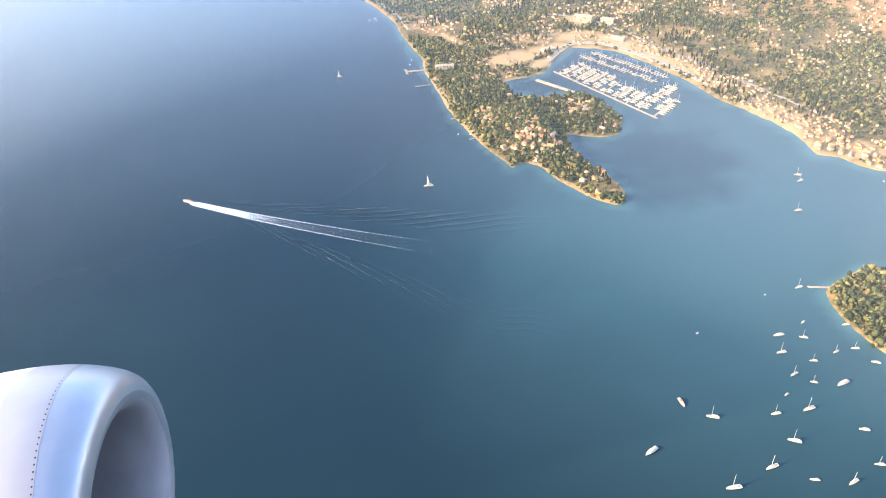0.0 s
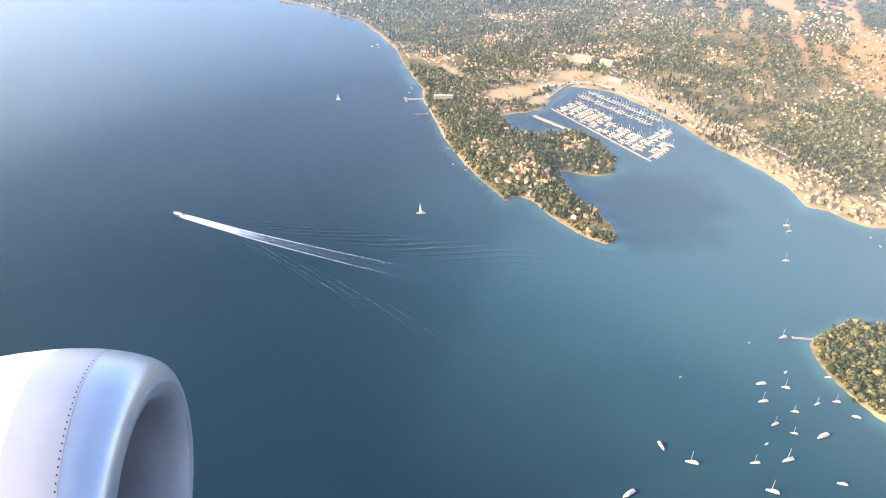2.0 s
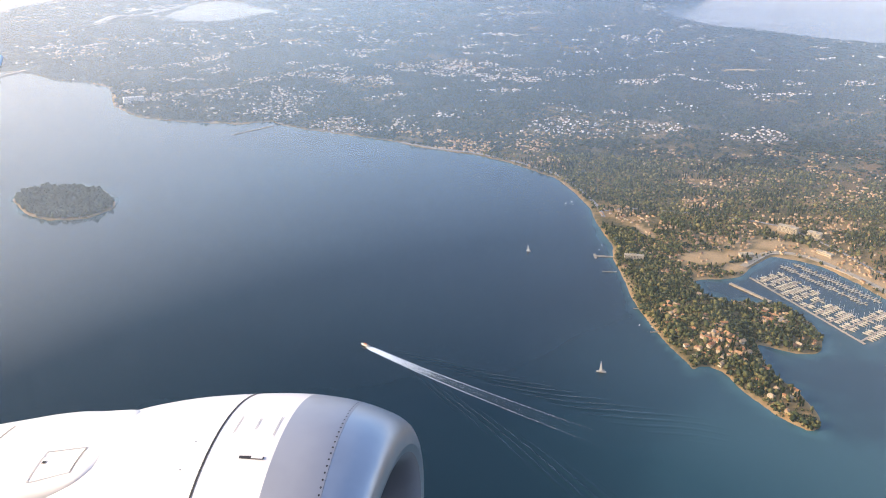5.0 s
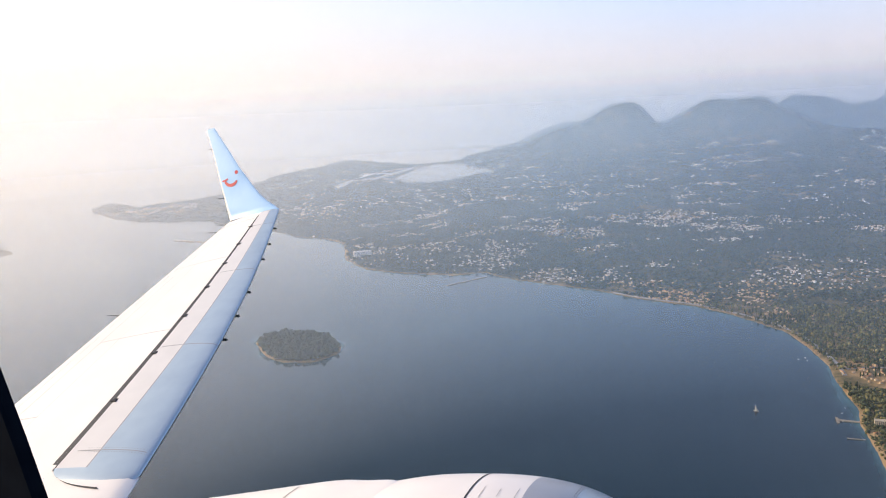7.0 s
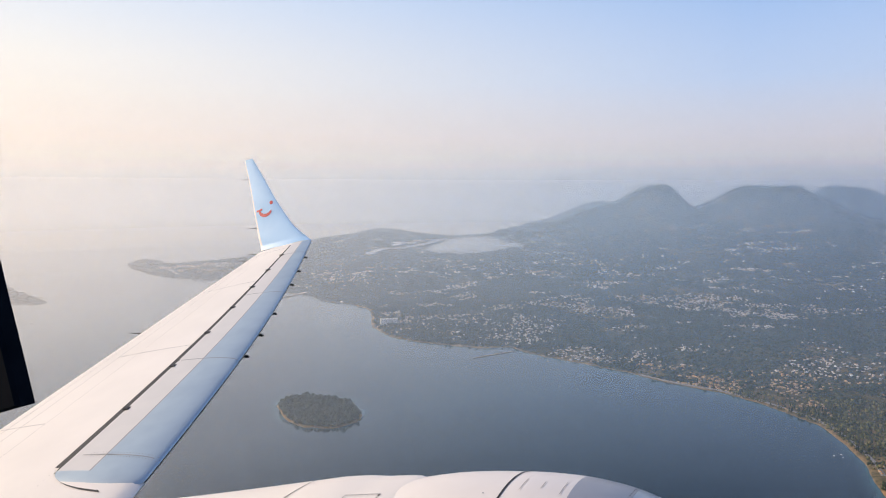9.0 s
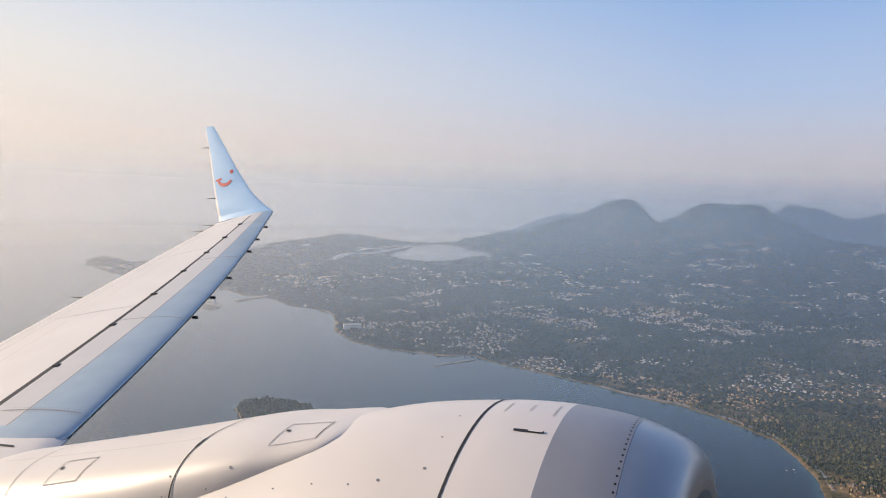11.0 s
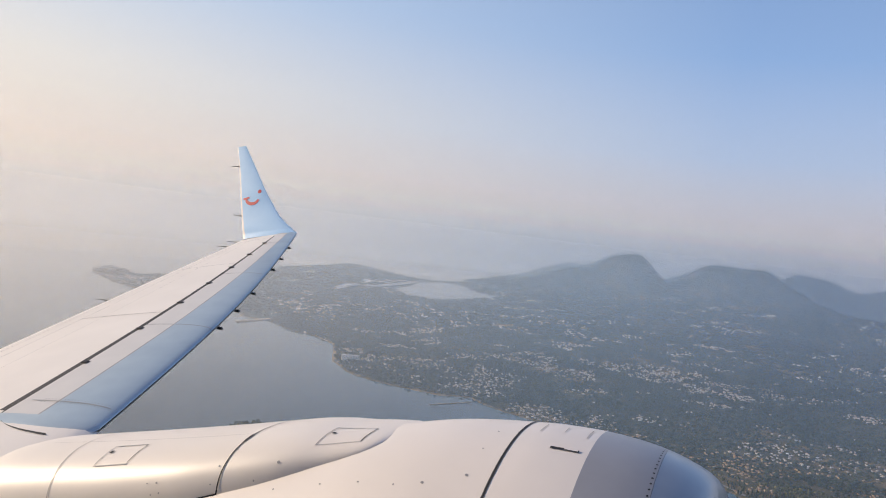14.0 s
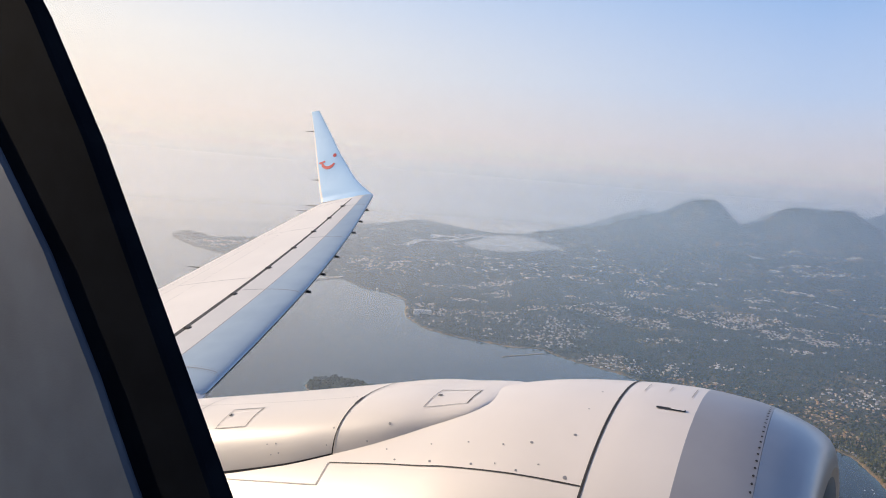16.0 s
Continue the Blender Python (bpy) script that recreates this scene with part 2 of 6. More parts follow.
def height(px, py, d):
    reach = np.sqrt(px * px + py * py)
    rise = np.clip(d, 0, 1e4)
    h = np.minimum(rise * 0.35, 0.9 + 0.012 * rise)
    hills = fbm(px, py, 130, 21, 4)
    amp = np.clip((rise - 15) / 200, 0, 1) * (6 + reach * 0.010)
    h = h + amp * np.clip(hills - 0.3, 0, 1) * 1.2
    ridge = 0 * px
    for cx, cy, top, wx, wy in PEAKS:
        g = (1 + 0.8 * (((px - cx) / wx) ** 2 + ((py - cy) / wy) ** 2)) ** (-1.6)
        ridge = ridge + (top * g) ** 6
    ridge = ridge ** (1 / 6) * (0.80 + 0.30 * fbm(px, py, 360, 33, 3) + 0.12 * fbm(px, py, 70, 35, 4))
    ridge = np.clip(ridge - 5, 0, 1e3)
    h = h + np.where(d > 0, ridge, 0) * np.clip(rise / 60, 0, 1)
    # wooded ridge of the cape
    h = h + 5.0 * np.exp(-(((px - 250) / 22) ** 2 + ((py - 285) / 50) ** 2)) * np.clip(rise / 12, 0, 1)
    h = h + 4.0 * np.exp(-(((px - 268) / 26) ** 2 + ((py - 66) / 26) ** 2)) * np.clip(rise / 10, 0, 1)
    return np.where(d > 0, h, np.maximum(-4, d * 0.25))


def ground_z(x, y):
    px, py = np.atleast_1d(np.asarray(x, dtype=float)), np.atleast_1d(np.asarray(y, dtype=float))
    d = shore(px, py)
    return SEA + height(px, py, d), d


# ---- water ----
def water_material():
    m = bpy.data.materials.new("sea_water")
    m.use_nodes = True
    t = m.node_tree
    b = t.nodes["Principled BSDF"]
    tc = t.nodes.new("ShaderNodeTexCoord")
    big = t.nodes.new("ShaderNodeTexNoise")
    big.inputs["Scale"].default_value, big.inputs["Detail"].default_value = 0.012, 6
    t.links.new(tc.outputs["Object"], big.inputs["Vector"])
    far = t.nodes.new("ShaderNodeVectorMath")
    far.operation = "DISTANCE"
    t.links.new(tc.outputs["Object"], far.inputs[0])
    far.inputs[1].default_value = (275, 160, 0)
    bay = t.nodes.new("ShaderNodeMapRange")
    bay.interpolation_type = "SMOOTHSTEP"
    bay.inputs["From Min"].default_value, bay.inputs["From Max"].default_value = 40, 235
    bay.inputs["To Min"].default_value, bay.inputs["To Max"].default_value = 1, 0
    t.links.new(math_node(t, "ADD", far.outputs["Value"], math_node(t, "MULTIPLY", big.outputs[0], 60)), bay.inputs["Value"])
    deep = mix_col(t, big.outputs[0], (0.0038, 0.0150, 0.0220), (0.0090, 0.0275, 0.0355))
    bay_col = mix_col(t, bay.outputs[0], deep, (0.040, 0.092, 0.104))
    # a cloud's shadow off the cape, painted into the water as a dark patch
    cloud_shade = t.nodes.new("ShaderNodeVectorMath")
    cloud_shade.operation = "DISTANCE"
    t.links.new(tc.outputs["Object"], cloud_shade.inputs[0])
    cloud_shade.inputs[1].default_value = (280, 212, 0)
    patch = t.nodes.new("ShaderNodeMapRange")
    patch.interpolation_type = "SMOOTHSTEP"
    patch.inputs["From Min"].default_value, patch.inputs["From Max"].default_value = 18, 56
    patch.inputs["To Min"].default_value, patch.inputs["To Max"].default_value = 0.85, 0
    wob = t.nodes.new("ShaderNodeTexNoise")
    wob.inputs["Scale"].default_value, wob.inputs["Detail"].default_value = 0.035, 5
    t.links.new(tc.outputs["Object"], wob.inputs["Vector"])
    t.links.new(math_node(t, "ADD", cloud_shade.outputs["Value"], math_node(t, "MULTIPLY", math_node(t, "SUBTRACT", wob.outputs[0], 0.5), 60)), patch.inputs["Value"])
    sea_col = mix_col(t, patch.outputs[0], bay_col, (0.010, 0.023, 0.037))
    # a current line: clearer water on its bay side
    line = t.nodes.new("ShaderNodeVectorMath")
    line.operation = "DOT_PRODUCT"
    t.links.new(tc.outputs["Object"], line.inputs[0])
    line.inputs[1].default_value = (0.615, -0.789, 0)
    side = t.nodes.new("ShaderNodeMapRange")
    side.interpolation_type = "SMOOTHSTEP"
    side.inputs["From Min"].default_value, side.inputs["From Max"].default_value = -68, -48
    t.links.new(math_node(t, "ADD", line.outputs["Value"], math_node(t, "MULTIPLY", math_node(t, "SUBTRACT", wob.outputs[0], 0.5), 22)), side.inputs["Value"])
    sea_col = mix_col(t, math_node(t, "MULTIPLY", side.outputs[0], math_node(t, "MULTIPLY", bay.outputs[0], 0.35)), sea_col, (0.048, 0.108, 0.117))
    depth = t.nodes.new("ShaderNodeVertexColor")
    depth.layer_name = "depth"
    sand = math_node(t, "MULTIPLY", depth.outputs[0], math_node(t, "ADD", math_node(t, "MULTIPLY", wob.outputs[0], 0.9), 0.1))
    t.links.new(mix_col(t, sand, sea_col, (0.085, 0.190, 0.185)), b.inputs["Base Color"])
    b.inputs["Roughness"].default_value = 0.10
    b.inputs["IOR"].default_value = 1.33
    fine = t.nodes.new("ShaderNodeTexNoise")
    fine.inputs["Scale"].default_value, fine.inputs["Detail"].default_value = 0.9, 6
    t.links.new(tc.outputs["Object"], fine.inputs["Vector"])
    k = t.nodes.new("ShaderNodeBump")
    k.inputs["Strength"].default_value, k.inputs["Distance"].default_value = 0.02, 0.10
    t.links.new(fine.outputs[0], k.inputs["Height"])
    t.links.new(k.outputs[0], b.inputs["Normal"])
    return m


WATER = water_material()


def build_water():
    """One round sheet to the horizon; each point knows how shallow it is."""
    segs, rad = 900, 60 * 1.021 ** np.arange(0, 213)
    rad[-1] = 4950
    A, Rr = np.meshgrid(np.arange(segs) * 2 * math.pi / segs, rad)
    px, py = (Rr * np.sin(A)).ravel(), (Rr * np.cos(A)).ravel()
    n = len(rad)
    idx = 1 + np.arange(n * segs).reshape(n, segs)
    a, b, c, e = idx[:-1], np.roll(idx[:-1], -1, 1), np.roll(idx[1:], -1, 1), idx[1:]
    hub = np.stack([np.zeros(segs, dtype=int), np.roll(idx[0], -1), idx[0]], -1)
    tris = np.concatenate([hub, np.stack([a, b, c], -1).reshape(-1, 3)[:, ::-1], np.stack([a, c, e], -1).reshape(-1, 3)[:, ::-1]])
    verts = np.concatenate([[(0, 0, 0)], np.stack([px, py, 0 * px], 1)])
    me = tri_mesh("water", verts, tris, WATER, smooth=True)
    view = (np.arctan2(px, py) > -0.75) & (np.arctan2(px, py) < 1.9)
    d = np.full(len(px), -99.0)
    d[view] = shore(px[view], py[view])
    reach = np.hypot(px, py)
    wide = (3.0 + 12 * np.clip(fbm(px, py, 30, 41, 3) - 0.35, 0, 1)) * (1 + reach / 900)
    shallow = np.concatenate([[0], np.clip(1 + d / wide, 0, 1) ** 1.4]).astype(np.float32)
    layer = me.color_attributes.new("depth", "FLOAT_COLOR", "POINT")
    layer.data.foreach_set("color", np.repeat(shallow[:, None], 4, 1).ravel())
    return thing("water", "calm dark blue sea with a teal shallow bay", "sea", Matrix.Translation((0, 0, SEA)), kind="structure", data=me)


build_water()


# ---- land ----
def ground_material():
    m = bpy.data.materials.new("land")
    m.use_nodes = True
    t = m.node_tree
    b = t.nodes["Principled BSDF"]
    b.inputs["Roughness"].default_value, b.inputs["Specular IOR Level"].default_value = 0.95, 0.15
    tc = t.nodes.new("ShaderNodeTexCoord")

    def noise_(scale, detail=6):
        n = t.nodes.new("ShaderNodeTexNoise")
        n.inputs["Scale"].default_value, n.inputs["Detail"].default_value = scale, detail
        t.links.new(tc.outputs["Object"], n.inputs["Vector"])
        return n.outputs[0]

    def span(v, lo, hi):
        r = t.nodes.new("ShaderNodeMapRange")
        r.inputs["From Min"].default_value, r.inputs["From Max"].default_value = lo, hi
        t.links.new(v, r.inputs["Value"])
        return r.outputs[0]

    scrub = mix_col(t, span(noise_(0.35, 8), 0.35, 0.65), (0.088, 0.078, 0.036), (0.180, 0.130, 0.060))
    dry = mix_col(t, noise_(0.15, 6), (0.33, 0.19, 0.08), (0.42, 0.27, 0.12))
    col = mix_col(t, span(noise_(0.032, 8), 0.48, 0.62), scrub, dry)
    kind = t.nodes.new("ShaderNodeVertexColor")
    kind.layer_name = "cover"
    s = t.nodes.new("ShaderNodeSeparateColor")
    t.links.new(kind.outputs[0], s.inputs[0])
    sand = mix_col(t, noise_(0.6, 6), (0.32, 0.21, 0.10), (0.41, 0.28, 0.14))
    earth = mix_col(t, noise_(0.12, 7), (0.38, 0.165, 0.07), (0.48, 0.27, 0.12))
    lot = mix_col(t, noise_(0.3, 7), (0.42, 0.26, 0.12), (0.50, 0.34, 0.18))
    far_ground = mix_col(t, span(noise_(0.010, 5), 0.35, 0.65), (0.026, 0.040, 0.029), (0.050, 0.058, 0.040))
    col = mix_col(t, kind.outputs[1], col, far_ground)
    col = mix_col(t, s.outputs[0], col, sand)
    col = mix_col(t, s.outputs[1], col, earth)
    col = mix_col(t, s.outputs[2], col, lot)
    t.links.new(col, b.inputs["Base Color"])
    k = t.nodes.new("ShaderNodeBump")
    k.inputs["Strength"].default_value, k.inputs["Distance"].default_value = 0.6, 0.6
    t.links.new(noise_(0.5, 8), k.inputs["Height"])
    t.links.new(k.outputs[0], b.inputs["Normal"])
    return m


LAND = ground_material()
LOTS = [(310, 366, 20, 12), (299, 420, 5, 16), (320, 347, 14, 8), (337, 366, 20, 6), (366, 373, 14, 8), (394, 392, 12, 12), (382, 346, 8, 20), (381, 296, 6, 30), (685, 1554, 34, 30), (880, 1010, 60, 14)]


STRIP = [(318, 396), (345, 384), (374, 371), (388, 338), (386, 284), (374, 230), (361, 184), (362, 150), (382, 132)]


def front(px, py):
    """The built-up waterfront behind the marina and along the bay: 1 on its line, 0 away from it."""
    best = np.full(np.shape(px), 1e9)
    for (ax, ay), (bx, by) in zip(STRIP, STRIP[1:]):
        k = np.clip(((px - ax) * (bx - ax) + (py - ay) * (by - ay)) / ((bx - ax) ** 2 + (by - ay) ** 2), 0, 1)
        best = np.minimum(best, np.hypot(px - ax - k * (bx - ax), py - ay - k * (by - ay)))
    return np.clip(1.6 - best / 9, 0, 1)


def fields(px, py):
    """How much a place is ploughed red earth: strips on the plain inland."""
    u, v = px * 0.8 + py * 0.6, -px * 0.6 + py * 0.8
    band = np.exp(-((v - (-170)) / 150) ** 2) * np.clip((u - 520) / 200, 0, 1) * np.clip((1900 - u) / 500, 0, 1)
    return np.clip((fbm(u / 6.0, v, 13, 51, 3) - 0.50) * 9, 0, 1) * np.clip(band * 2.0, 0, 1)


def build_ground():
    az = np.radians(np.arange(-34, 100.1, 0.24))
    rad = 62 * 1.0125 ** np.arange(0, 352)
    A, Rr = np.meshgrid(az, rad)
    px, py = Rr * np.sin(A), Rr * np.cos(A)
    d = shore(px, py)
    z = height(px, py, d)
    n, m = A.shape
    idx = np.arange(n * m).reshape(n, m)
    a, b, c, e = idx[:-1, :-1], idx[:-1, 1:], idx[1:, 1:], idx[1:, :-1]
    keep = (np.maximum.reduce([d.ravel()[q] for q in (a, b, c, e)]) > -6).ravel()
    quads = np.stack([a, b, c, e], -1).reshape(-1, 4)[keep]
    used, inv = np.unique(quads, return_inverse=True)
    quads = inv.reshape(-1, 4)
    verts = np.stack([px.ravel(), py.ravel(), z.ravel()], 1)[used]
    tris = np.concatenate([quads[:, [0, 2, 1]], quads[:, [0, 3, 2]]])
    me = tri_mesh("ground", verts, tris, LAND, smooth=True)
    dd, x, y = d.ravel()[used], verts[:, 0], verts[:, 1]
    reach = np.sqrt(x * x + y * y)
    width = np.clip(-3.4 + 8.0 * fbm(x, y, 34, 61, 3), 0.15, 3.0) * (1 + 0.0008 * reach)
    beach = np.exp(-(((x - 248) / 14) ** 2 + ((y - 372) / 26) ** 2)) * 7
    cover = np.zeros((len(used), 4), dtype=np.float32)
    cover[:, 0] = np.clip((width + beach - dd) / 1.2, 0, 1)
    cover[:, 1] = fields(x, y)
    for cx, cy, wx, wy in LOTS:
        cover[:, 2] = np.maximum(cover[:, 2], np.clip(1.8 - 1.6 * (((x - cx) / wx) ** 2 + ((y - cy) / wy) ** 2) + 0.8 * (fbm(x, y, 9, 71, 3) - 0.5), 0, 1))
    cover[:, 2] = np.maximum(cover[:, 2], front(x, y) * np.clip(fbm(x, y, 7, 73, 3) * 2.4 - 0.5, 0, 0.85))
    # far woods: ground turns darker and greener with distance instead of open scrub
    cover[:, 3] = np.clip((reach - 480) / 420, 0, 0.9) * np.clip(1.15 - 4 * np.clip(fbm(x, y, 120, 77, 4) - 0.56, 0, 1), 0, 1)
    layer = me.color_attributes.new("cover", "FLOAT_COLOR", "POINT")
    layer.data.foreach_set("color", cover.ravel())
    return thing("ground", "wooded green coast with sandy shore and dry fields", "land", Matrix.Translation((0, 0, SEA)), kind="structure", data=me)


build_ground()


# ---- haze over the distance: thin veils, sun tint in their colour, the farthest glowing ----
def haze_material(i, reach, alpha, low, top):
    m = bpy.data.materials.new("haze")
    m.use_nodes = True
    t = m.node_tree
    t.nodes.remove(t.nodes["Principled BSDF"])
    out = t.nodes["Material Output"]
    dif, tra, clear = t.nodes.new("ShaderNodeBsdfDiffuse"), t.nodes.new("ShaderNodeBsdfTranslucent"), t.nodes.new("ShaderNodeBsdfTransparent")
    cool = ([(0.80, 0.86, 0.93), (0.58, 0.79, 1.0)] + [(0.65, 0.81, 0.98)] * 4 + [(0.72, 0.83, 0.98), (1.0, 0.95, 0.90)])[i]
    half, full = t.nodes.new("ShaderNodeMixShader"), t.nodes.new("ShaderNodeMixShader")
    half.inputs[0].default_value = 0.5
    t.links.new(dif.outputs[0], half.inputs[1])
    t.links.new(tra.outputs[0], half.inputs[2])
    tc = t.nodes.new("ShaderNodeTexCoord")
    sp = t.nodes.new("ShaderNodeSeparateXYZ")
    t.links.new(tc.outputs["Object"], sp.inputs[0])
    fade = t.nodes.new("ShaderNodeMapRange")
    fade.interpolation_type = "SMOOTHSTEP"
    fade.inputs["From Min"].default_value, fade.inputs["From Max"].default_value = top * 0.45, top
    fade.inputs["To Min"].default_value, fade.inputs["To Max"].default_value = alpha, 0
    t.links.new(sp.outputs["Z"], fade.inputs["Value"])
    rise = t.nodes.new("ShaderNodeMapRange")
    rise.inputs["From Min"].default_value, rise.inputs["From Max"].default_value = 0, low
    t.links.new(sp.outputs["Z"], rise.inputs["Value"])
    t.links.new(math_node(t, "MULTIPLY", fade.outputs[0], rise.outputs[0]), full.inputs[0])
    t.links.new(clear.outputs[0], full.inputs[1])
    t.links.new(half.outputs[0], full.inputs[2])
    # warm glow towards the sun is painted into the veil's colour
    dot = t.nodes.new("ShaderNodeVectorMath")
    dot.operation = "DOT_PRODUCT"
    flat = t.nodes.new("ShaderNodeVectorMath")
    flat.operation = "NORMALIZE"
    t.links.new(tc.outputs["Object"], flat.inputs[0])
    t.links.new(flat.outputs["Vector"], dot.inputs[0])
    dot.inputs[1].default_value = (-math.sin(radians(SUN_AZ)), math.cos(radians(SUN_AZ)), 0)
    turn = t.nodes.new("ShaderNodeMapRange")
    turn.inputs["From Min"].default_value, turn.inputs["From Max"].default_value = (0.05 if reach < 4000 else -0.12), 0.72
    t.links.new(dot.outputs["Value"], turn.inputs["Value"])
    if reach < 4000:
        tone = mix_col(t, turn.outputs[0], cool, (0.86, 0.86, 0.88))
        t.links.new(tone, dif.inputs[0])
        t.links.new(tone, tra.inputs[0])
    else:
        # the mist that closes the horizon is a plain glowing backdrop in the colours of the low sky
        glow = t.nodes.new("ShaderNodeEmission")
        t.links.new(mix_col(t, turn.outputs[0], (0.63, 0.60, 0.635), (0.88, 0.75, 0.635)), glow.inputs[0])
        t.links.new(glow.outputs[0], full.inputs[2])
    t.links.new(full.outputs[0], out.inputs["Surface"])
    return m


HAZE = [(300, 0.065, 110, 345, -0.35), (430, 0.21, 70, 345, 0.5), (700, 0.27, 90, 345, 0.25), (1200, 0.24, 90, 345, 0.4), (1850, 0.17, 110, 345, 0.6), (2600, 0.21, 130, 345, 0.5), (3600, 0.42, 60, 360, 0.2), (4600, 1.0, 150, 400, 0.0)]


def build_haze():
    for i, (reach, alpha, low, top, sun_bend) in enumerate(HAZE):
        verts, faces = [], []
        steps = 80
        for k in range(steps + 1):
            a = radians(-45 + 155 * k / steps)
            r = min(4700, reach * math.exp(sun_bend * (a - radians(10))))      # spiral sheets, bent so that their faces catch the sun
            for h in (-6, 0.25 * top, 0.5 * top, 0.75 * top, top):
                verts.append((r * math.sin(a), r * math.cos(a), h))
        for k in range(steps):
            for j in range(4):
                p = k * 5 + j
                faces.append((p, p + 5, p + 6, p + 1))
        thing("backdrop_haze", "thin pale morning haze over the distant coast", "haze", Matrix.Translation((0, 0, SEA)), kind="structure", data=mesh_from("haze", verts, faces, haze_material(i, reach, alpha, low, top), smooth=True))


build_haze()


# ---- the airliner: engine, wing, winglet and a cabin window ----
FWD, OUT, UP = Vector((0.89755, -0.44091, -0.00115)), Vector((0.44092, 0.89754, 0.00362)), Vector((0, 0, 1))
FWD.normalize()
OUT = (OUT - FWD * OUT.dot(FWD)).normalized()
UP = FWD.cross(OUT)
LIP = Vector((1.594, 3.858, -2.183))
CRAFT = Matrix(((FWD.x, OUT.x, UP.x, LIP.x), (FWD.y, OUT.y, UP.y, LIP.y), (FWD.z, OUT.z, UP.z, LIP.z), (0, 0, 0, 1)))
airliner = thing("airliner", "white passenger jet wing and engine with pale blue winglet", "airplane", CRAFT)


def curve(keys, x):
    """Smooth (monotone cubic) curve through keys."""
    xs, ys = np.array([k[0] for k in keys], dtype=float), np.array([k[1] for k in keys], dtype=float)
    dx, s = np.diff(xs), np.diff(ys) / np.diff(xs)
    m = np.empty(len(xs))
    m[0], m[-1] = s[0], s[-1]
    for i in range(1, len(xs) - 1):
        m[i] = 0 if s[i - 1] * s[i] <= 0 else 2 * s[i - 1] * s[i] / (s[i - 1] + s[i])
    i = np.clip(np.searchsorted(xs, x) - 1, 0, len(dx) - 1)
    u = (np.asarray(x) - xs[i]) / dx[i]
    return (2 * u ** 3 - 3 * u ** 2 + 1) * ys[i] + (u ** 3 - 2 * u ** 2 + u) * dx[i] * m[i] + (3 * u ** 2 - 2 * u ** 3) * ys[i + 1] + (u ** 3 - u ** 2) * dx[i] * m[i + 1]


# outer skin of the nacelle: half width, and height of the crest over the fan's axis (the tail droops below the pylon)
COWL = [(0.0, 0.820), (0.014, 0.893), (0.055, 0.952), (0.15, 1.002), (0.369, 1.056), (0.5, 1.073), (0.671, 1.081), (1.046, 1.070), (1.4, 1.055), (1.75, 1.030), (1.97, 1.010), (2.5, 0.950), (3.2, 0.870), (4.2, 0.740)]
CREST = [(0.0, 0.820), (0.014, 0.893), (0.055, 0.952), (0.15, 1.002), (0.369, 1.056), (0.5, 1.073), (0.671, 1.081), (0.88, 1.072), (1.046, 1.053), (1.4, 0.997), (1.75, 0.904), (1.97, 0.823), (2.5, 0.630), (3.2, 0.400), (4.2, 0.100)]
DUCT = [(0.0, 0.820), (0.014, 0.770), (0.055, 0.722), (0.13, 0.690), (0.30, 0.680), (0.60, 0.730), (0.95, 0.775)]


def cowl_r(s):
    return float(curve(COWL, s))


def droop(s):
    """How far the nacelle's centre lies under the fan's axis at s."""
    return float(curve(CREST, s) - curve(COWL, s))


def scarf(s, a):
    """How far the inlet's rim stands forward or back of its plane at angle a; the rim lies furthest aft inboard."""
    return 0.08 * (math.sin(a) - 0.9) * max(0.0, 1 - s / 0.369)


def spun(keys, stations, lift=0.0, segs=128, a0=0.0, a1=360.0):
    """A surface of revolution about the engine's axis; s runs aft from the lip, the angle from straight up towards outboard."""
    verts, faces = [], []
    closed = a1 - a0 >= 360
    cols = segs if closed else segs + 1
    for s in stations:
        r, dz = float(curve(keys, s)) + lift, droop(s) if keys is COWL else 0.0
        for k in range(cols):
            a = radians(a0 + (a1 - a0) * k / segs)
            verts.append((-s + (scarf(s, a) if keys in (COWL, DUCT) else 0.0), r * math.sin(a), r * math.cos(a) + dz))
    for i in range(len(stations) - 1):
        for k in range(segs):
            p, q = i * cols + k, i * cols + (k + 1) % cols
            faces.append((p, q, q + cols, p + cols))
    return verts, faces


def spun_part(name, keys, stations, mat, parent, label="", lift=0.0, **kw):
    v, f = spun(keys, stations, lift, **kw)
    return part(name, mesh_from(name, v, f, mat, smooth=True), parent, label)


engine = spun_part("engine", COWL, np.linspace(1.052, 4.2, 40), WHITE_PAINT, airliner, "white engine cowling with an open round inlet")
spun_part("inlet_lip", COWL, [0, .003, .008, .016, .03, .05, .08, .12, .17, .24, .30, .350], LIP_METAL, engine, "blue-grey polished metal inlet lip")
spun_part("inlet_band", COWL, np.linspace(0.352, 0.671, 10), BAND_GREY, engine, "grey inlet band")
spun_part("forward_cowl", COWL, np.linspace(0.671, 1.040, 10), WHITE_PAINT, engine)
spun_part("inlet_throat", DUCT, [0, .002, .005, .009, .014], LIP_METAL, engine)
spun_part("inlet_duct", DUCT, [0.0145, 0.02, 0.03, 0.045, 0.065, 0.1, 0.15, 0.22, 0.3, 0.4, 0.5, 0.65, 0.8, 0.95], DUCT_GREY, engine, "dark grey inlet duct")
spun_part("cowl_seam", COWL, [1.040, 1.043, 1.049, 1.0525], DARK, engine, "dark seam round the cowling", lift=0.0025)


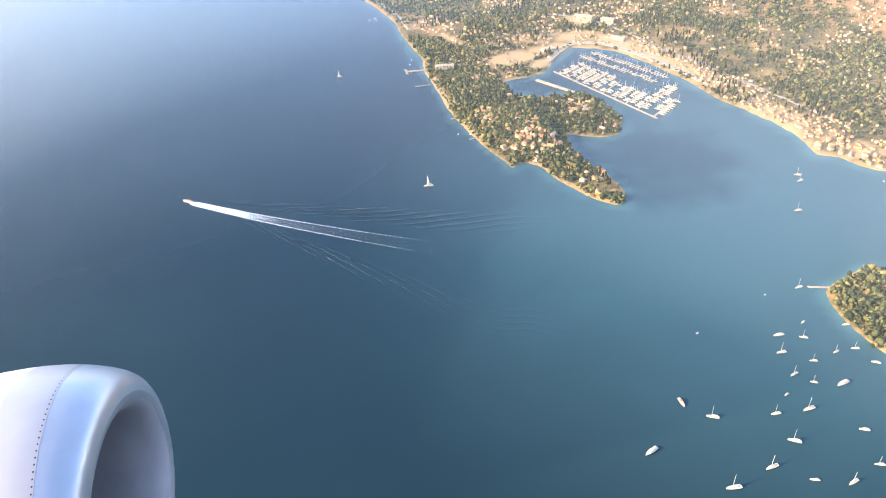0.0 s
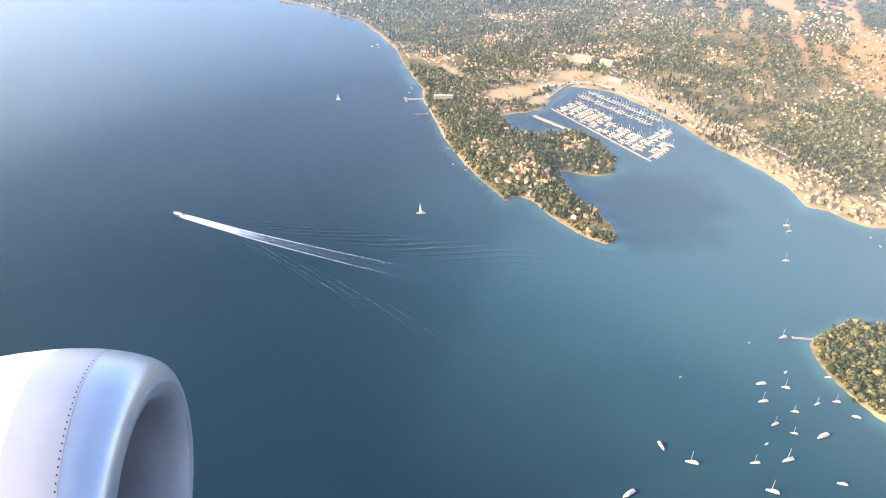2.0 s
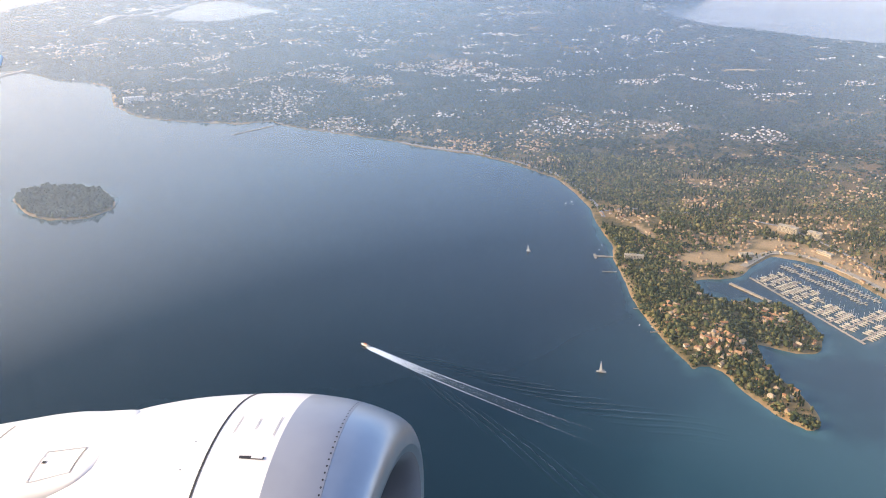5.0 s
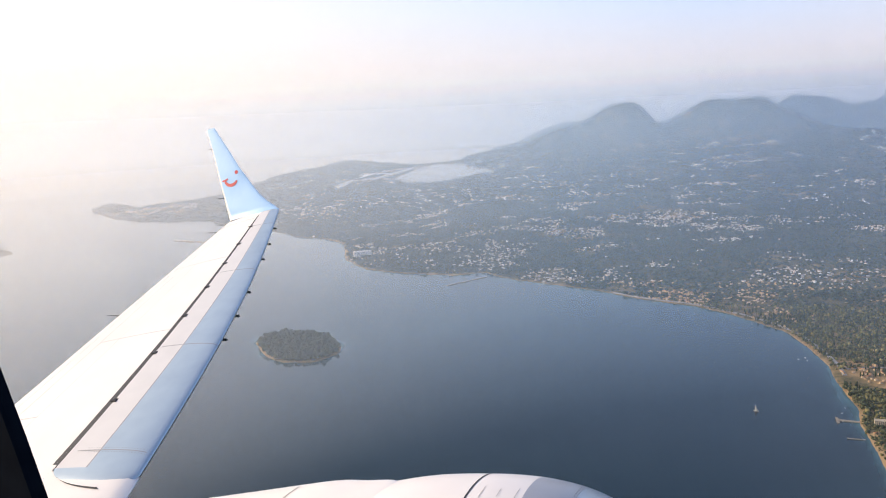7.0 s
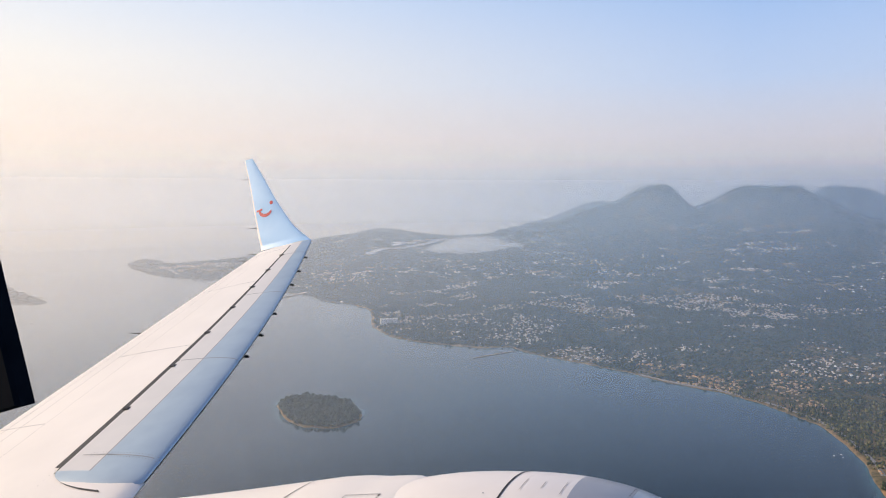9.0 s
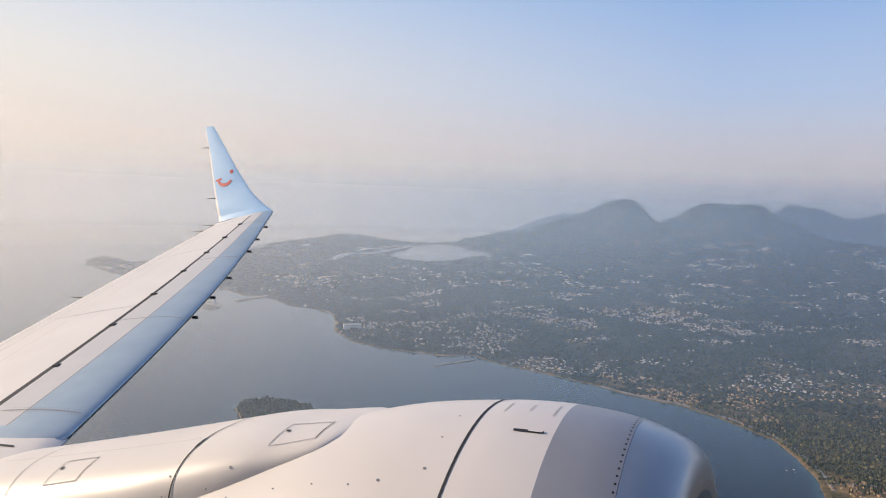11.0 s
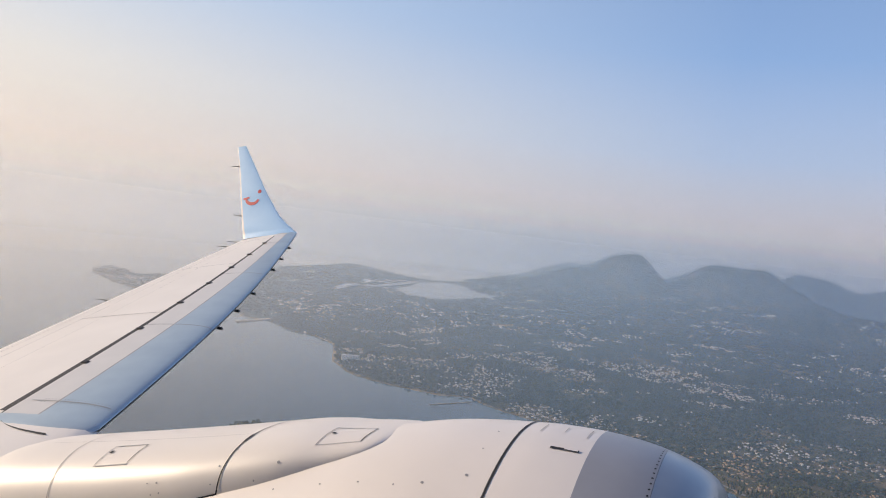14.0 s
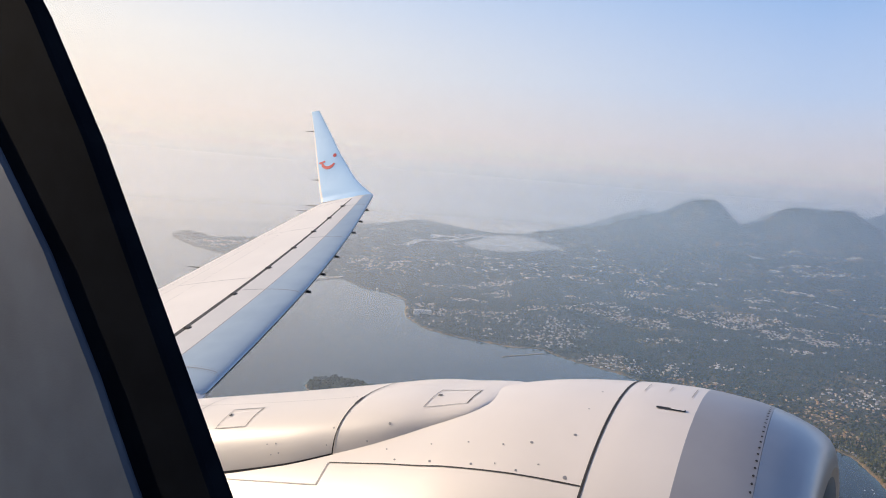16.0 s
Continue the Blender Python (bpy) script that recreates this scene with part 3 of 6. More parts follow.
def disc_into(verts, faces, centre, normal, r, n=8, rx=None):
    k = len(verts)
    nrm = Vector(normal).normalized()
    a = nrm.cross(Vector((1, 0, 0))).normalized()
    b = nrm.cross(a)
    verts.append(Vector(centre))
    for i in range(n):
        w = 2 * math.pi * i / n
        verts.append(Vector(centre) + a * math.cos(w) * r + b * math.sin(w) * (rx or r))
    faces += [(k, k + 1 + i, k + 1 + (i + 1) % n) for i in range(n)]


def on_cowl(s, deg, lift=0.0):
    r, a = cowl_r(s) + lift, radians(deg)
    return Vector((-s, r * math.sin(a), r * math.cos(a) + droop(s))), Vector((0.1, math.sin(a), math.cos(a)))


verts, faces = [], []
for i in range(150):
    c, nrm = on_cowl(0.369, i * 2.4, 0.003)
    disc_into(verts, faces, c, nrm, 0.0066, 8, 0.0056)
part("rivet_row", mesh_from("rivet_row", verts, faces, DARK), engine, "row of dark rivets", kind="stuff")

# fan behind the inlet
verts, faces = [], []
for i in range(24):
    a0, tw = 2 * math.pi * i / 24, 0.16
    for r in (0.2, 0.46, 0.765):
        k = len(verts)
        for s, da in ((0.90, -tw * 0.6), (1.02, tw * 0.6)):
            verts.append((-s, r * math.sin(a0 + da), r * math.cos(a0 + da)))
    k = len(verts) - 6
    faces += [(k, k + 1, k + 3, k + 2), (k + 2, k + 3, k + 5, k + 4)]
FAN_METAL = material("fan_titanium", (0.12, 0.12, 0.13), 0.4, 0.8)
part("fan", mesh_from("fan", verts, faces, FAN_METAL), engine, "dark fan blades")
v, f = spun([(0.55, 0.004), (0.6, 0.06), (0.7, 0.12), (0.95, 0.2), (1.1, 0.21)], np.linspace(0.55, 1.1, 10), segs=32)
part("spinner", mesh_from("spinner", v, f, FAN_METAL, smooth=True), engine)
v, f = spun([(1.03, 0.0), (1.04, 0.79)], [1.03, 1.04], segs=48)
part("fan_back", mesh_from("fan_back", v, f, DARK), engine)


def strip(name, s0, s1, d0, d1, mat, parent, lift=0.004, n=8, label=""):
    """A thin curved patch on the cowling."""
    verts, faces = [], []
    for i in range(n + 1):
        for j in range(3):
            verts.append(on_cowl(s0 + (s1 - s0) * i / n, d0 + (d1 - d0) * j / 2, lift)[0])
    for i in range(n):
        for j in range(2):
            p = i * 3 + j
            faces.append((p, p + 1, p + 4, p + 3))
    return part(name, mesh_from(name, verts, faces, mat, smooth=True), parent, label)


strip("vent_slot", 0.715, 0.854, -15.3, -14.3, DARK, engine, 0.004, label="small dark cooling slot")
strip("vent_blade", 0.720, 0.785, -15.2, -14.4, WHITE_PAINT, engine, 0.008)
for s, d0, d1 in ((0.952, -5.3, 3.2), (0.836, -3.4, 2.0), (0.716, -5.8, 3.5)):
    strip("hinge_line", s, s + 0.005, d0, d1, SOFT_LINE, engine, 0.003)


def cowl_line(name, stops, width, mat, lift=0.003, n=28, label=""):
    """A thin line on the cowling through stops of (aft, degrees)."""
    verts, faces = [], []
    for i in range(n + 1):
        q = stops[0][0] + (stops[-1][0] - stops[0][0]) * i / n
        mid = float(curve(stops, q))
        for e in (-0.5, 0.5):
            verts.append(on_cowl(q, mid + e * math.degrees(width), lift)[0])
        if i:
            k = 2 * i
            faces.append((k - 2, k - 1, k + 1, k))
    return part(name, mesh_from(name, verts, faces, mat, smooth=True), engine, label)


cowl_line("latch_line", [(1.055, -44.8), (1.231, -44.3), (1.524, -43.4), (1.852, -41.7), (2.149, -39.6), (2.556, -37.3)], 0.007, DARK, label="dark edge of the lower cowl door")
strip("cowl_line", 2.556, 2.566, -46, -37.3, SOFT_LINE, engine, 0.003)
cowl_line("latch_line", [(2.565, -46.0), (3.0, -44.5), (3.6, -43.0)], 0.007, SOFT_LINE)
verts, faces = [], []
for s, a, r in ((1.359, -33.9, 0.008), (1.165, -30.1, 0.008), (1.627, -41.5, 0.007), (1.873, -40.0, 0.007), (2.104, -38.2, 0.006), (1.379, -42.8, 0.006), (1.135, -43.2, 0.010), (1.153, -8.7, 0.006), (1.163, -19.2, 0.005),
                (1.50, -35.0, 0.005), (1.70, -34.0, 0.005), (1.92, -33.5, 0.005), (2.20, -33.6, 0.005), (1.28, -40.5, 0.005), (1.5, -41.2, 0.004)):
    disc_into(verts, faces, *on_cowl(s, a, 0.003), r)
part("fastener_dots", mesh_from("fastener_dots", verts, faces, SOFT_LINE), engine, kind="stuff")


# pylon fairing between the engine and the wing
PYLON = [  # aft, crest height, half width, half height
    (1.64, 0.885, 0.02, 0.02), (1.68, 0.900, 0.17, 0.03), (1.74, 0.900, 0.31, 0.06), (1.82, 0.890, 0.37, 0.10), (1.90, 0.878, 0.395, 0.13), (2.04, 0.852, 0.43, 0.17), (2.18, 0.832, 0.465, 0.21), (2.34, 0.800, 0.495, 0.26), (2.56, 0.740, 0.52, 0.30),
    (2.9, 0.644, 0.55, 0.35), (3.5, 0.480, 0.56, 0.40), (4.1, 0.322, 0.56, 0.44), (4.4, 0.240, 0.55, 0.46), (4.6, 0.160, 0.50, 0.45), (4.75, 0.03, 0.40, 0.40), (4.85, -0.16, 0.2, 0.2), (4.88, -0.3, 0.02, 0.02)]
PYLON_OUT = 0.0


def pylon_at(s, a, lift=0.0):
    """The fairing's skin at s aft, a degrees from the crest towards outboard."""
    top, w, h = (float(curve([(k[0], k[j]) for k in PYLON], s)) for j in (1, 2, 3))
    a = radians(a)
    e = 0.80
    cx, cz = math.copysign(abs(math.sin(a)) ** e, math.sin(a)), math.copysign(abs(math.cos(a)) ** e, math.cos(a))
    return Vector((-s, PYLON_OUT + (w + lift) * cx, top - h + (h + lift) * cz))


def pylon_patch(name, s0, s1, a0, a1, mat, parent, lift=0.004, n=10, m=6, label="", skew=0.0):
    verts = [pylon_at(s0 + (s1 - s0) * i / n + skew * j / m, a0 + (a1 - a0) * j / m, lift) for i in range(n + 1) for j in range(m + 1)]
    faces = [(i * (m + 1) + j, i * (m + 1) + j + 1, (i + 1) * (m + 1) + j + 1, (i + 1) * (m + 1) + j) for i in range(n) for j in range(m)]
    return part(name, mesh_from(name, verts, faces, mat, smooth=True), parent, label)


pylon = pylon_patch("pylon_fairing", 1.641, 4.879, -180, 180, WING_GREY, airliner, 0, 70, 56, "grey rounded pylon fairing over the engine")
pylon_patch("fairing_seam", 2.570, 2.579, -95, 20, DARK, pylon, 0.003, 1, 30, "dark seam")
pylon_patch("seam_gap", 2.565, 2.584, -33, -22, DARK, pylon, 0.004, 1, 8)
pylon_patch("fairing_seam", 3.78, 3.787, -80, 20, SOFT_LINE, pylon, 0.003, 1, 30, skew=0.17)
for s, a, ds, da in ((1.850, -50, 0.24, 36), (3.30, -49, 0.25, 24)):
    for k, q in enumerate(((s, s + ds, a, a + 0.9), (s, s + ds, a + da, a + da + 0.9), (s, s + 0.006, a, a + da), (s + ds, s + ds + 0.006, a, a + da + 0.9))):
        pylon_patch("hatch_edge", *q, DARK if k == 2 else SOFT_LINE, pylon, 0.003, 8, 6)
    pylon_patch("hatch_latch", s + ds * 0.84, s + ds * 0.84 + 0.022, a + da * 0.62, a + da * 0.62 + 3, DARK, pylon, 0.005, 2, 2)
verts, faces = [], []
for i in range(60):
    k = 2.63 + i * 0.027
    a = -20.2 + (k - 2.63) * 5.7
    p, q = pylon_at(k, a, 0.003), pylon_at(k, a, 0.1)
    disc_into(verts, faces, p, q - p, 0.0035, 6)
for s, a, r in ((2.244, -70.5, 0.009), (2.36, -85, 0.006), (2.605, -62.9, 0.006), (2.985, -70.3, 0.006), (2.946, -79.4, 0.006), (3.05, -70, 0.005), (3.0, -80, 0.005), (2.62, -80, 0.005), (2.56, -45, 0.005)):
    p, q = pylon_at(s, a, 0.003), pylon_at(s, a, 0.1)
    disc_into(verts, faces, p, q - p, r, 8)
part("fastener_dots", mesh_from("fastener_dots", verts, faces, SOFT_LINE), pylon, kind="stuff")
# fairing's lower edge: added strip imitating a golden glint, dark gap above it
verts, faces = [], []
for i in range(31):
    k = 2.57 + 1.3 * i / 30
    for a, lift in ((-90, 0.004), (-93, 0.030), (-104, 0.034), (-106, 0.0)):
        verts.append(pylon_at(k, a, lift))
faces = [(i * 4 + j, i * 4 + j + 1, i * 4 + j + 5, i * 4 + j + 4) for i in range(30) for j in range(3)]
part("fairing_edge", mesh_from("fairing_edge", verts, faces, LIP_METAL, smooth=True), pylon, "added bright metal strip for the glint along the fairing's lower edge")
pylon_patch("edge_gap", 2.572, 3.87, -90.5, -88.0, DARK, pylon, 0.004, 24, 1)

# wing: sections across the span, each an airfoil from leading to trailing edge
LE_A, LE_B = Vector((-5.28, 0.74, -0.27)), Vector((-9.17, 9.64, 1.69))
TE_A, TE_B = Vector((-9.62, 2.74, -0.48)), Vector((-10.62, 9.70, 1.39))


def edge(a, b, out):
    return a + (b - a) * ((out - a.y) / (b.y - a.y))


def wing_at(out, u, lower=False, lift=0.0):
    """A point of the wing's skin: out along the span, u from leading (0) to trailing edge (1)."""
    le, te = edge(LE_A, LE_B, out), edge(TE_A, TE_B, out)
    chord = (te - le).length
    thick = 0.055 * chord
    y = thick * 5 * (0.2969 * math.sqrt(max(u, 0)) - 0.1260 * u - 0.3516 * u * u + 0.2843 * u ** 3 - 0.1020 * u ** 4) * (-1.2 if lower else 1.2)
    p = le.lerp(te, u)
    bow = 0.24 * math.sin(math.pi * min(max((out - 0.74) / 8.9, 0), 1)) * (1 - u)
    return p + Vector((bow, 0, 0)) + Vector((0, -0.15, 0.99)) * (y + lift - 0.055 * chord * 0.5)


def wing_patch(name, o0, o1, us, mat, parent, label="", lower=False, lift=0.0, n=24, us_tip=None):
    verts, faces = [], []
    m = len(us)
    for i in range(n + 1):
        k = i / n
        for j in range(m):
            u = us[j] if us_tip is None else us[j] * (1 - k) + us_tip[j] * k
            verts.append(wing_at(o0 + (o1 - o0) * k, u, lower, lift))
    for i in range(n):
        for j in range(m - 1):
            p = i * m + j
            faces.append((p, p + 1, p + m + 1, p + m) if lower else (p, p + m, p + m + 1, p + 1))
    return part(name, mesh_from(name, verts, faces, mat, smooth=True), parent, label)


ROOT, TIP = -2.4, 9.64
NOSE0, NOSE1 = 0.205, 0.16
wing = wing_patch("wing", ROOT, TIP, list(np.linspace(0.345, 1.0, 26)), WING_GREY, airliner, "pale grey swept wing with slats and panel lines", n=40)
wing_patch("wing_underside", ROOT, TIP, [0, .002, .008, .02, .05, .1, .2, .4, .7, 1.0], WING_GREY, wing, lower=True, n=30)
cuts = [1.42, 4.05, 6.55, 8.75, 9.58]
for a, b in zip(cuts, cuts[1:]):
    ka, kb = (a - 0.8) / 8.8, (b - 0.8) / 8.8
    nose_a, nose_b = NOSE0 + (NOSE1 - NOSE0) * ka, NOSE0 + (NOSE1 - NOSE0) * kb
    prof = [0, .0008, .003, .008, .016, .03, .05, .075, .105, .135, 1]
    slat = wing_patch("slat", a + 0.01, b - 0.01, [nose_a + (0.335 - nose_a) * q for q in np.linspace(0.004, 1, 9)], SLAT_GREY, wing, "grey leading-edge slat with bare metal nose", lift=0.012,
                      us_tip=[nose_b + (0.335 - nose_b) * q for q in np.linspace(0.004, 1, 9)])
    wing_patch("slat_nose", a + 0.01, b - 0.01, [nose_a * q for q in np.linspace(0, 1, 14) ** 2], BARE_METAL, slat, "bare metal slat nose reflecting the sky", lift=0.014, us_tip=[nose_b * q for q in np.linspace(0, 1, 14) ** 2])
    wing_patch("nose_seam", a + 0.01, b - 0.01, [nose_a, nose_a + 0.006], SOFT_LINE, slat, lift=0.0145, us_tip=[nose_b, nose_b + 0.006])
    wing_patch("slat_joint", b - 0.012, b + 0.012, list(np.linspace(0, 0.32, 14) ** 1.0), SOFT_LINE, slat, lift=0.013, n=1)
wing_patch("slat_gap", 1.52, 9.45, [0.330, 0.366], DARK, wing, "dark gap behind the slats", lift=0.004)
wing_patch("inboard_nose", ROOT, 1.41, list(np.linspace(0, 0.346, 14) ** 1.0), WING_GREY, wing, lift=0.0)
# slat end fairing with rivets
verts, faces = [], []
rows, cols = 10, 16
for i in range(rows + 1):
    q = i / rows
    k = math.sqrt(max(0, 1 - q * q))
    mid = wing_at(1.44 - 0.24 * q, 0.16, lift=-0.03)
    for j in range(cols + 1):
        u = 0.335 * (j / cols) ** 1.6
        rim = wing_at(1.44, u, lift=0.016) - wing_at(1.44, 0.16, lift=-0.03)
        verts.append(mid + rim * (k if k > 0 else 0.0))
faces = [(i * (cols + 1) + j, i * (cols + 1) + j + 1, (i + 1) * (cols + 1) + j + 1, (i + 1) * (cols + 1) + j) for i in range(rows) for j in range(cols)]
part("slat_end", mesh_from("slat_end", verts, faces, BARE_METAL, smooth=True), wing, "rounded bare metal slat end")
wing_patch("slat_end_seam", 1.73, 1.742, list(np.linspace(0.002, 0.30, 14)), SOFT_LINE, wing, lift=0.017, n=1)
verts, faces = [], []
for out, n, u1 in ((1.77, 22, 0.26), (1.70, 22, 0.26)):
    for i in range(n):
        u = 0.01 + u1 * i / n
        disc_into(verts, faces, wing_at(out, u, lift=0.019), (0.05, -0.15, 1), 0.006, 6)
for i in range(90):
    disc_into(verts, faces, wing_at(1.2 + 8.0 * i / 90, 0.352, lift=0.004), (0.05, -0.15, 1), 0.005, 6)
part("slat_rivets", mesh_from("slat_rivets", verts, faces, SOFT_LINE), wing, kind="stuff")
# the gap curls round the inboard end of the slat
verts, faces = [], []
for i in range(15):
    w = radians(90 * i / 14)
    for r in (0, 1):
        u = (0.10 + r * 0.010) + (0.236) * math.cos(w)
        verts.append(wing_at(1.52 - (0.40 - r * 0.03) * math.sin(w), u, lift=0.005))
faces = [(2 * i, 2 * i + 2, 2 * i + 3, 2 * i + 1) for i in range(14)]
part("slat_gap_end", mesh_from("slat_gap_end", verts, faces, DARK), wing)
for u0, u1 in ((0.86, 0.863), (0.72, 0.7215), (0.94, 0.943)):
    wing_patch("panel_line", 1.2, 9.4, [u0, u1], SOFT_LINE, wing, lift=0.003, n=20)
for out, u0, u1, k in ((4.6, 0.35, 0.86, 0.0), (7.3, 0.35, 0.95, 0.0), (9.3, 0.4, 1.0, 0.0), (2.6, 0.72, 1.0, 0.0)):
    wing_patch("panel_joint", out, out + 0.012, list(np.linspace(u0, u1, 8)), SOFT_LINE, wing, lift=0.003, n=1)


def knob(name, at, size, mat, parent, along=None):
    verts, faces = [], []
    t = Matrix.Translation(at) @ (along.to_matrix().to_4x4() if along else Matrix())
    x, y, z = size
    k = 0
    for zz, s in ((-z, 1.0), (z * 0.4, 1.0), (z, 0.6)):
        for a, b in ((-1, -1), (1, -1), (1, 1), (-1, 1)):
            verts.append(t @ Vector((a * x * s, b * y * s, zz)))
    for q in (0, 4):
        faces += [(q + i, q + (i + 1) % 4, q + 4 + (i + 1) % 4, q + 4 + i) for i in range(4)]
    faces += [(8, 9, 10, 11), (3, 2, 1, 0)]
    return part(name, mesh_from(name, verts, faces, mat), parent)


for out in (2.75, 3.9, 5.0, 6.0, 6.95, 7.85, 8.75):
    knob("slat_stop", wing_at(out, 0.33, lift=0.012), (0.045, 0.05, 0.014), DARK, wing)
for out in (4.4, 5.1, 5.9, 7.2, 7.9, 8.7):
    knob("slat_track_fairing", wing_at(out, 0.02, True, lift=-0.02) + Vector((0.03, 0, -0.02)), (0.04, 0.018, 0.018), DARK, wing)


def wick(at, way, length, parent):
    a = Vector(way).normalized()
    b = a.orthogonal().normalized()
    c = a.cross(b)
    verts, faces = [], []
    for k, r in ((0, 0.014), (0.3, 0.010), (1, 0.004)):
        for i in range(5):
            w = 2 * math.pi * i / 5
            verts.append(Vector(at) + a * length * k + (b * math.cos(w) + c * math.sin(w)) * r)
    for q in (0, 5):
        faces += [(q + i, q + (i + 1) % 5, q + 5 + (i + 1) % 5, q + 5 + i) for i in range(5)]
    part("static_wick", mesh_from("static_wick", verts, faces, DARK), parent)


for out in (5.6, 9.1, 9.5):
    wick(wing_at(out, 1.0), (-1, 0, -0.05), 0.30, wing)

# winglet: sections rising from the tip chord
WINGLET = [  # leading edge, trailing edge
    ((-9.17, 9.62, 1.66), (-10.60, 9.68, 1.37)), ((-9.34, 9.69, 1.73), (-10.65, 9.73, 1.47)), ((-9.55, 9.74, 1.83), (-10.72, 9.77, 1.60)), ((-9.78, 9.80, 1.97), (-10.80, 9.83, 1.75)), ((-9.97, 9.87, 2.12), (-10.88, 9.89, 1.91)),
    ((-10.42, 10.03, 2.52), (-11.07, 10.03, 2.32)), ((-10.88, 10.22, 2.99), (-11.29, 10.20, 2.80)), ((-11.40, 10.43, 3.50), (-11.64, 10.44, 3.46))]


def winglet_at(k, u, side, lift=0.0):
    i = min(int(k), len(WINGLET) - 2)
    q = k - i
    le = Vector(WINGLET[i][0]).lerp(Vector(WINGLET[i + 1][0]), q)
    te = Vector(WINGLET[i][1]).lerp(Vector(WINGLET[i + 1][1]), q)
    rise = (Vector(WINGLET[i + 1][0]) - Vector(WINGLET[i][0]) + Vector(WINGLET[i + 1][1]) - Vector(WINGLET[i][1])).normalized()
    nrm = (te - le).cross(rise).normalized()
    if nrm.y > 0:
        nrm = -nrm
    c = (te - le).length
    y = 0.045 * c * 5 * (0.2969 * math.sqrt(u) - 0.1260 * u - 0.3516 * u * u + 0.2843 * u ** 3 - 0.1015 * u ** 4) * 2
    return le.lerp(te, u) + nrm * (side * y * 0.5 + lift)


def winglet_patch(name, side, us, mat, parent, label=""):
    ks = np.linspace(0, len(WINGLET) - 1, 29)
    verts = [winglet_at(k, u, side) for k in ks for u in us]
    m = len(us)
    faces = [(i * m + j, i * m + j + 1, (i + 1) * m + j + 1, (i + 1) * m + j) for i in range(len(ks) - 1) for j in range(m - 1)]
    return part(name, mesh_from(name, verts, faces, mat, smooth=True), parent, label)


chordwise = [0, .004, .015, .04, .09, .17, .3, .45, .6, .75, .88, .96, 1.0]
winglet = winglet_patch("winglet", 1, chordwise, BLUE_PAINT, airliner, "pale blue upswept winglet with a red mark")
winglet_patch("winglet_trailing_edge", 1.06, [0.955, 0.97, 0.985, 1.0], WHITE_PAINT, winglet, "white trailing edge")
winglet_patch("winglet_outer_skin", -1, chordwise, WHITE_PAINT, winglet, "white outer skin")
top = [winglet_at(len(WINGLET) - 1.001, u, 1) for u in chordwise] + [winglet_at(len(WINGLET) - 1.001, u, -1) for u in reversed(chordwise)]
part("winglet_cap", mesh_from("winglet_cap", top, [tuple(range(len(top)))], WHITE_PAINT), winglet)
for k in (3.75, 6.3):
    wick(winglet_at(k, 1.0, 0), (-1, 0.05, -0.05), 0.24, winglet)

# the red mark: an upturned arc with a bar and a dot, as plain shapes lying on the winglet's skin
def on_winglet(a, b):
    """a metres towards the leading edge, b metres up, from the mark's middle."""
    k = 4.66 + b * 0.88 / 0.56
    i = min(int(k), len(WINGLET) - 2)
    le, te = (Vector(WINGLET[i][j]).lerp(Vector(WINGLET[i + 1][j]), k - i) for j in (0, 1))
    return winglet_at(k, 1 - (0.34 + a * 0.88) / (te - le).length, 1, 0.006)


verts, faces = [], []
for i in range(19):
    w = radians(175 + 160 * i / 18)
    thick = 0.036 + 0.034 * math.sin(math.pi * i / 18)
    for r in (0.21 - thick, 0.21, 0.21 + thick * 0.6):
        verts.append(on_winglet(math.cos(w) * r, 0.03 + math.sin(w) * r * 0.9))
faces += [(3 * i + j, 3 * i + j + 1, 3 * i + j + 4, 3 * i + j + 3) for i in range(18) for j in (0, 1)]
k = len(verts)
verts += [on_winglet(a, b) for a, b in ((-0.30, 0.10), (-0.30, 0.04), (-0.20, 0.04), (-0.10, 0.05), (-0.10, 0.11), (-0.20, 0.10))]
faces += [(k, k + 1, k + 2, k + 5), (k + 2, k + 3, k + 4, k + 5)]
k = len(verts)
verts += [on_winglet(0.23, 0.19)] + [on_winglet(0.23 + 0.055 * math.cos(2 * math.pi * i / 14), 0.19 + 0.055 * math.sin(2 * math.pi * i / 14)) for i in range(14)]
faces += [(k, k + 1 + i, k + 1 + (i + 1) % 14) for i in range(14)]
part("red_mark", mesh_from("red_mark", verts, faces, RED_PAINT), winglet, "red curved mark")

# cabin window: the aft rim of its opening, a black seal and a grey surround, in one plane beside the seat
RIM = [(-1.2, 3.6), (-1.08, 3.3), (-0.995, 3.05), (-0.92, 2.81), (-0.86, 2.6), (-0.805, 2.42), (-0.795, 2.385), (-0.85, 2.368), (-1.1, 2.362), (-1.36, 2.362), (-1.40, 2.358), (-1.314, 2.259), (-1.171, 2.06), (-1.032, 1.836), (-0.953, 1.709), (-0.872, 1.579), (-0.79, 1.45), (-0.6, 1.15)]
BACK = [(-2.2, 3.6), (-2.1, 3.3), (-2.0, 3.05), (-1.95, 2.81), (-1.9, 2.66), (-1.9, 2.58), (-1.9, 2.56), (-1.92, 2.54), (-1.9, 2.51), (-1.85, 2.48), (-1.76, 2.41), (-1.63, 2.28), (-1.44, 2.08), (-1.26, 1.88), (-1.13, 1.70), (-1.055, 1.579), (-0.97, 1.45), (-0.81, 1.15)]


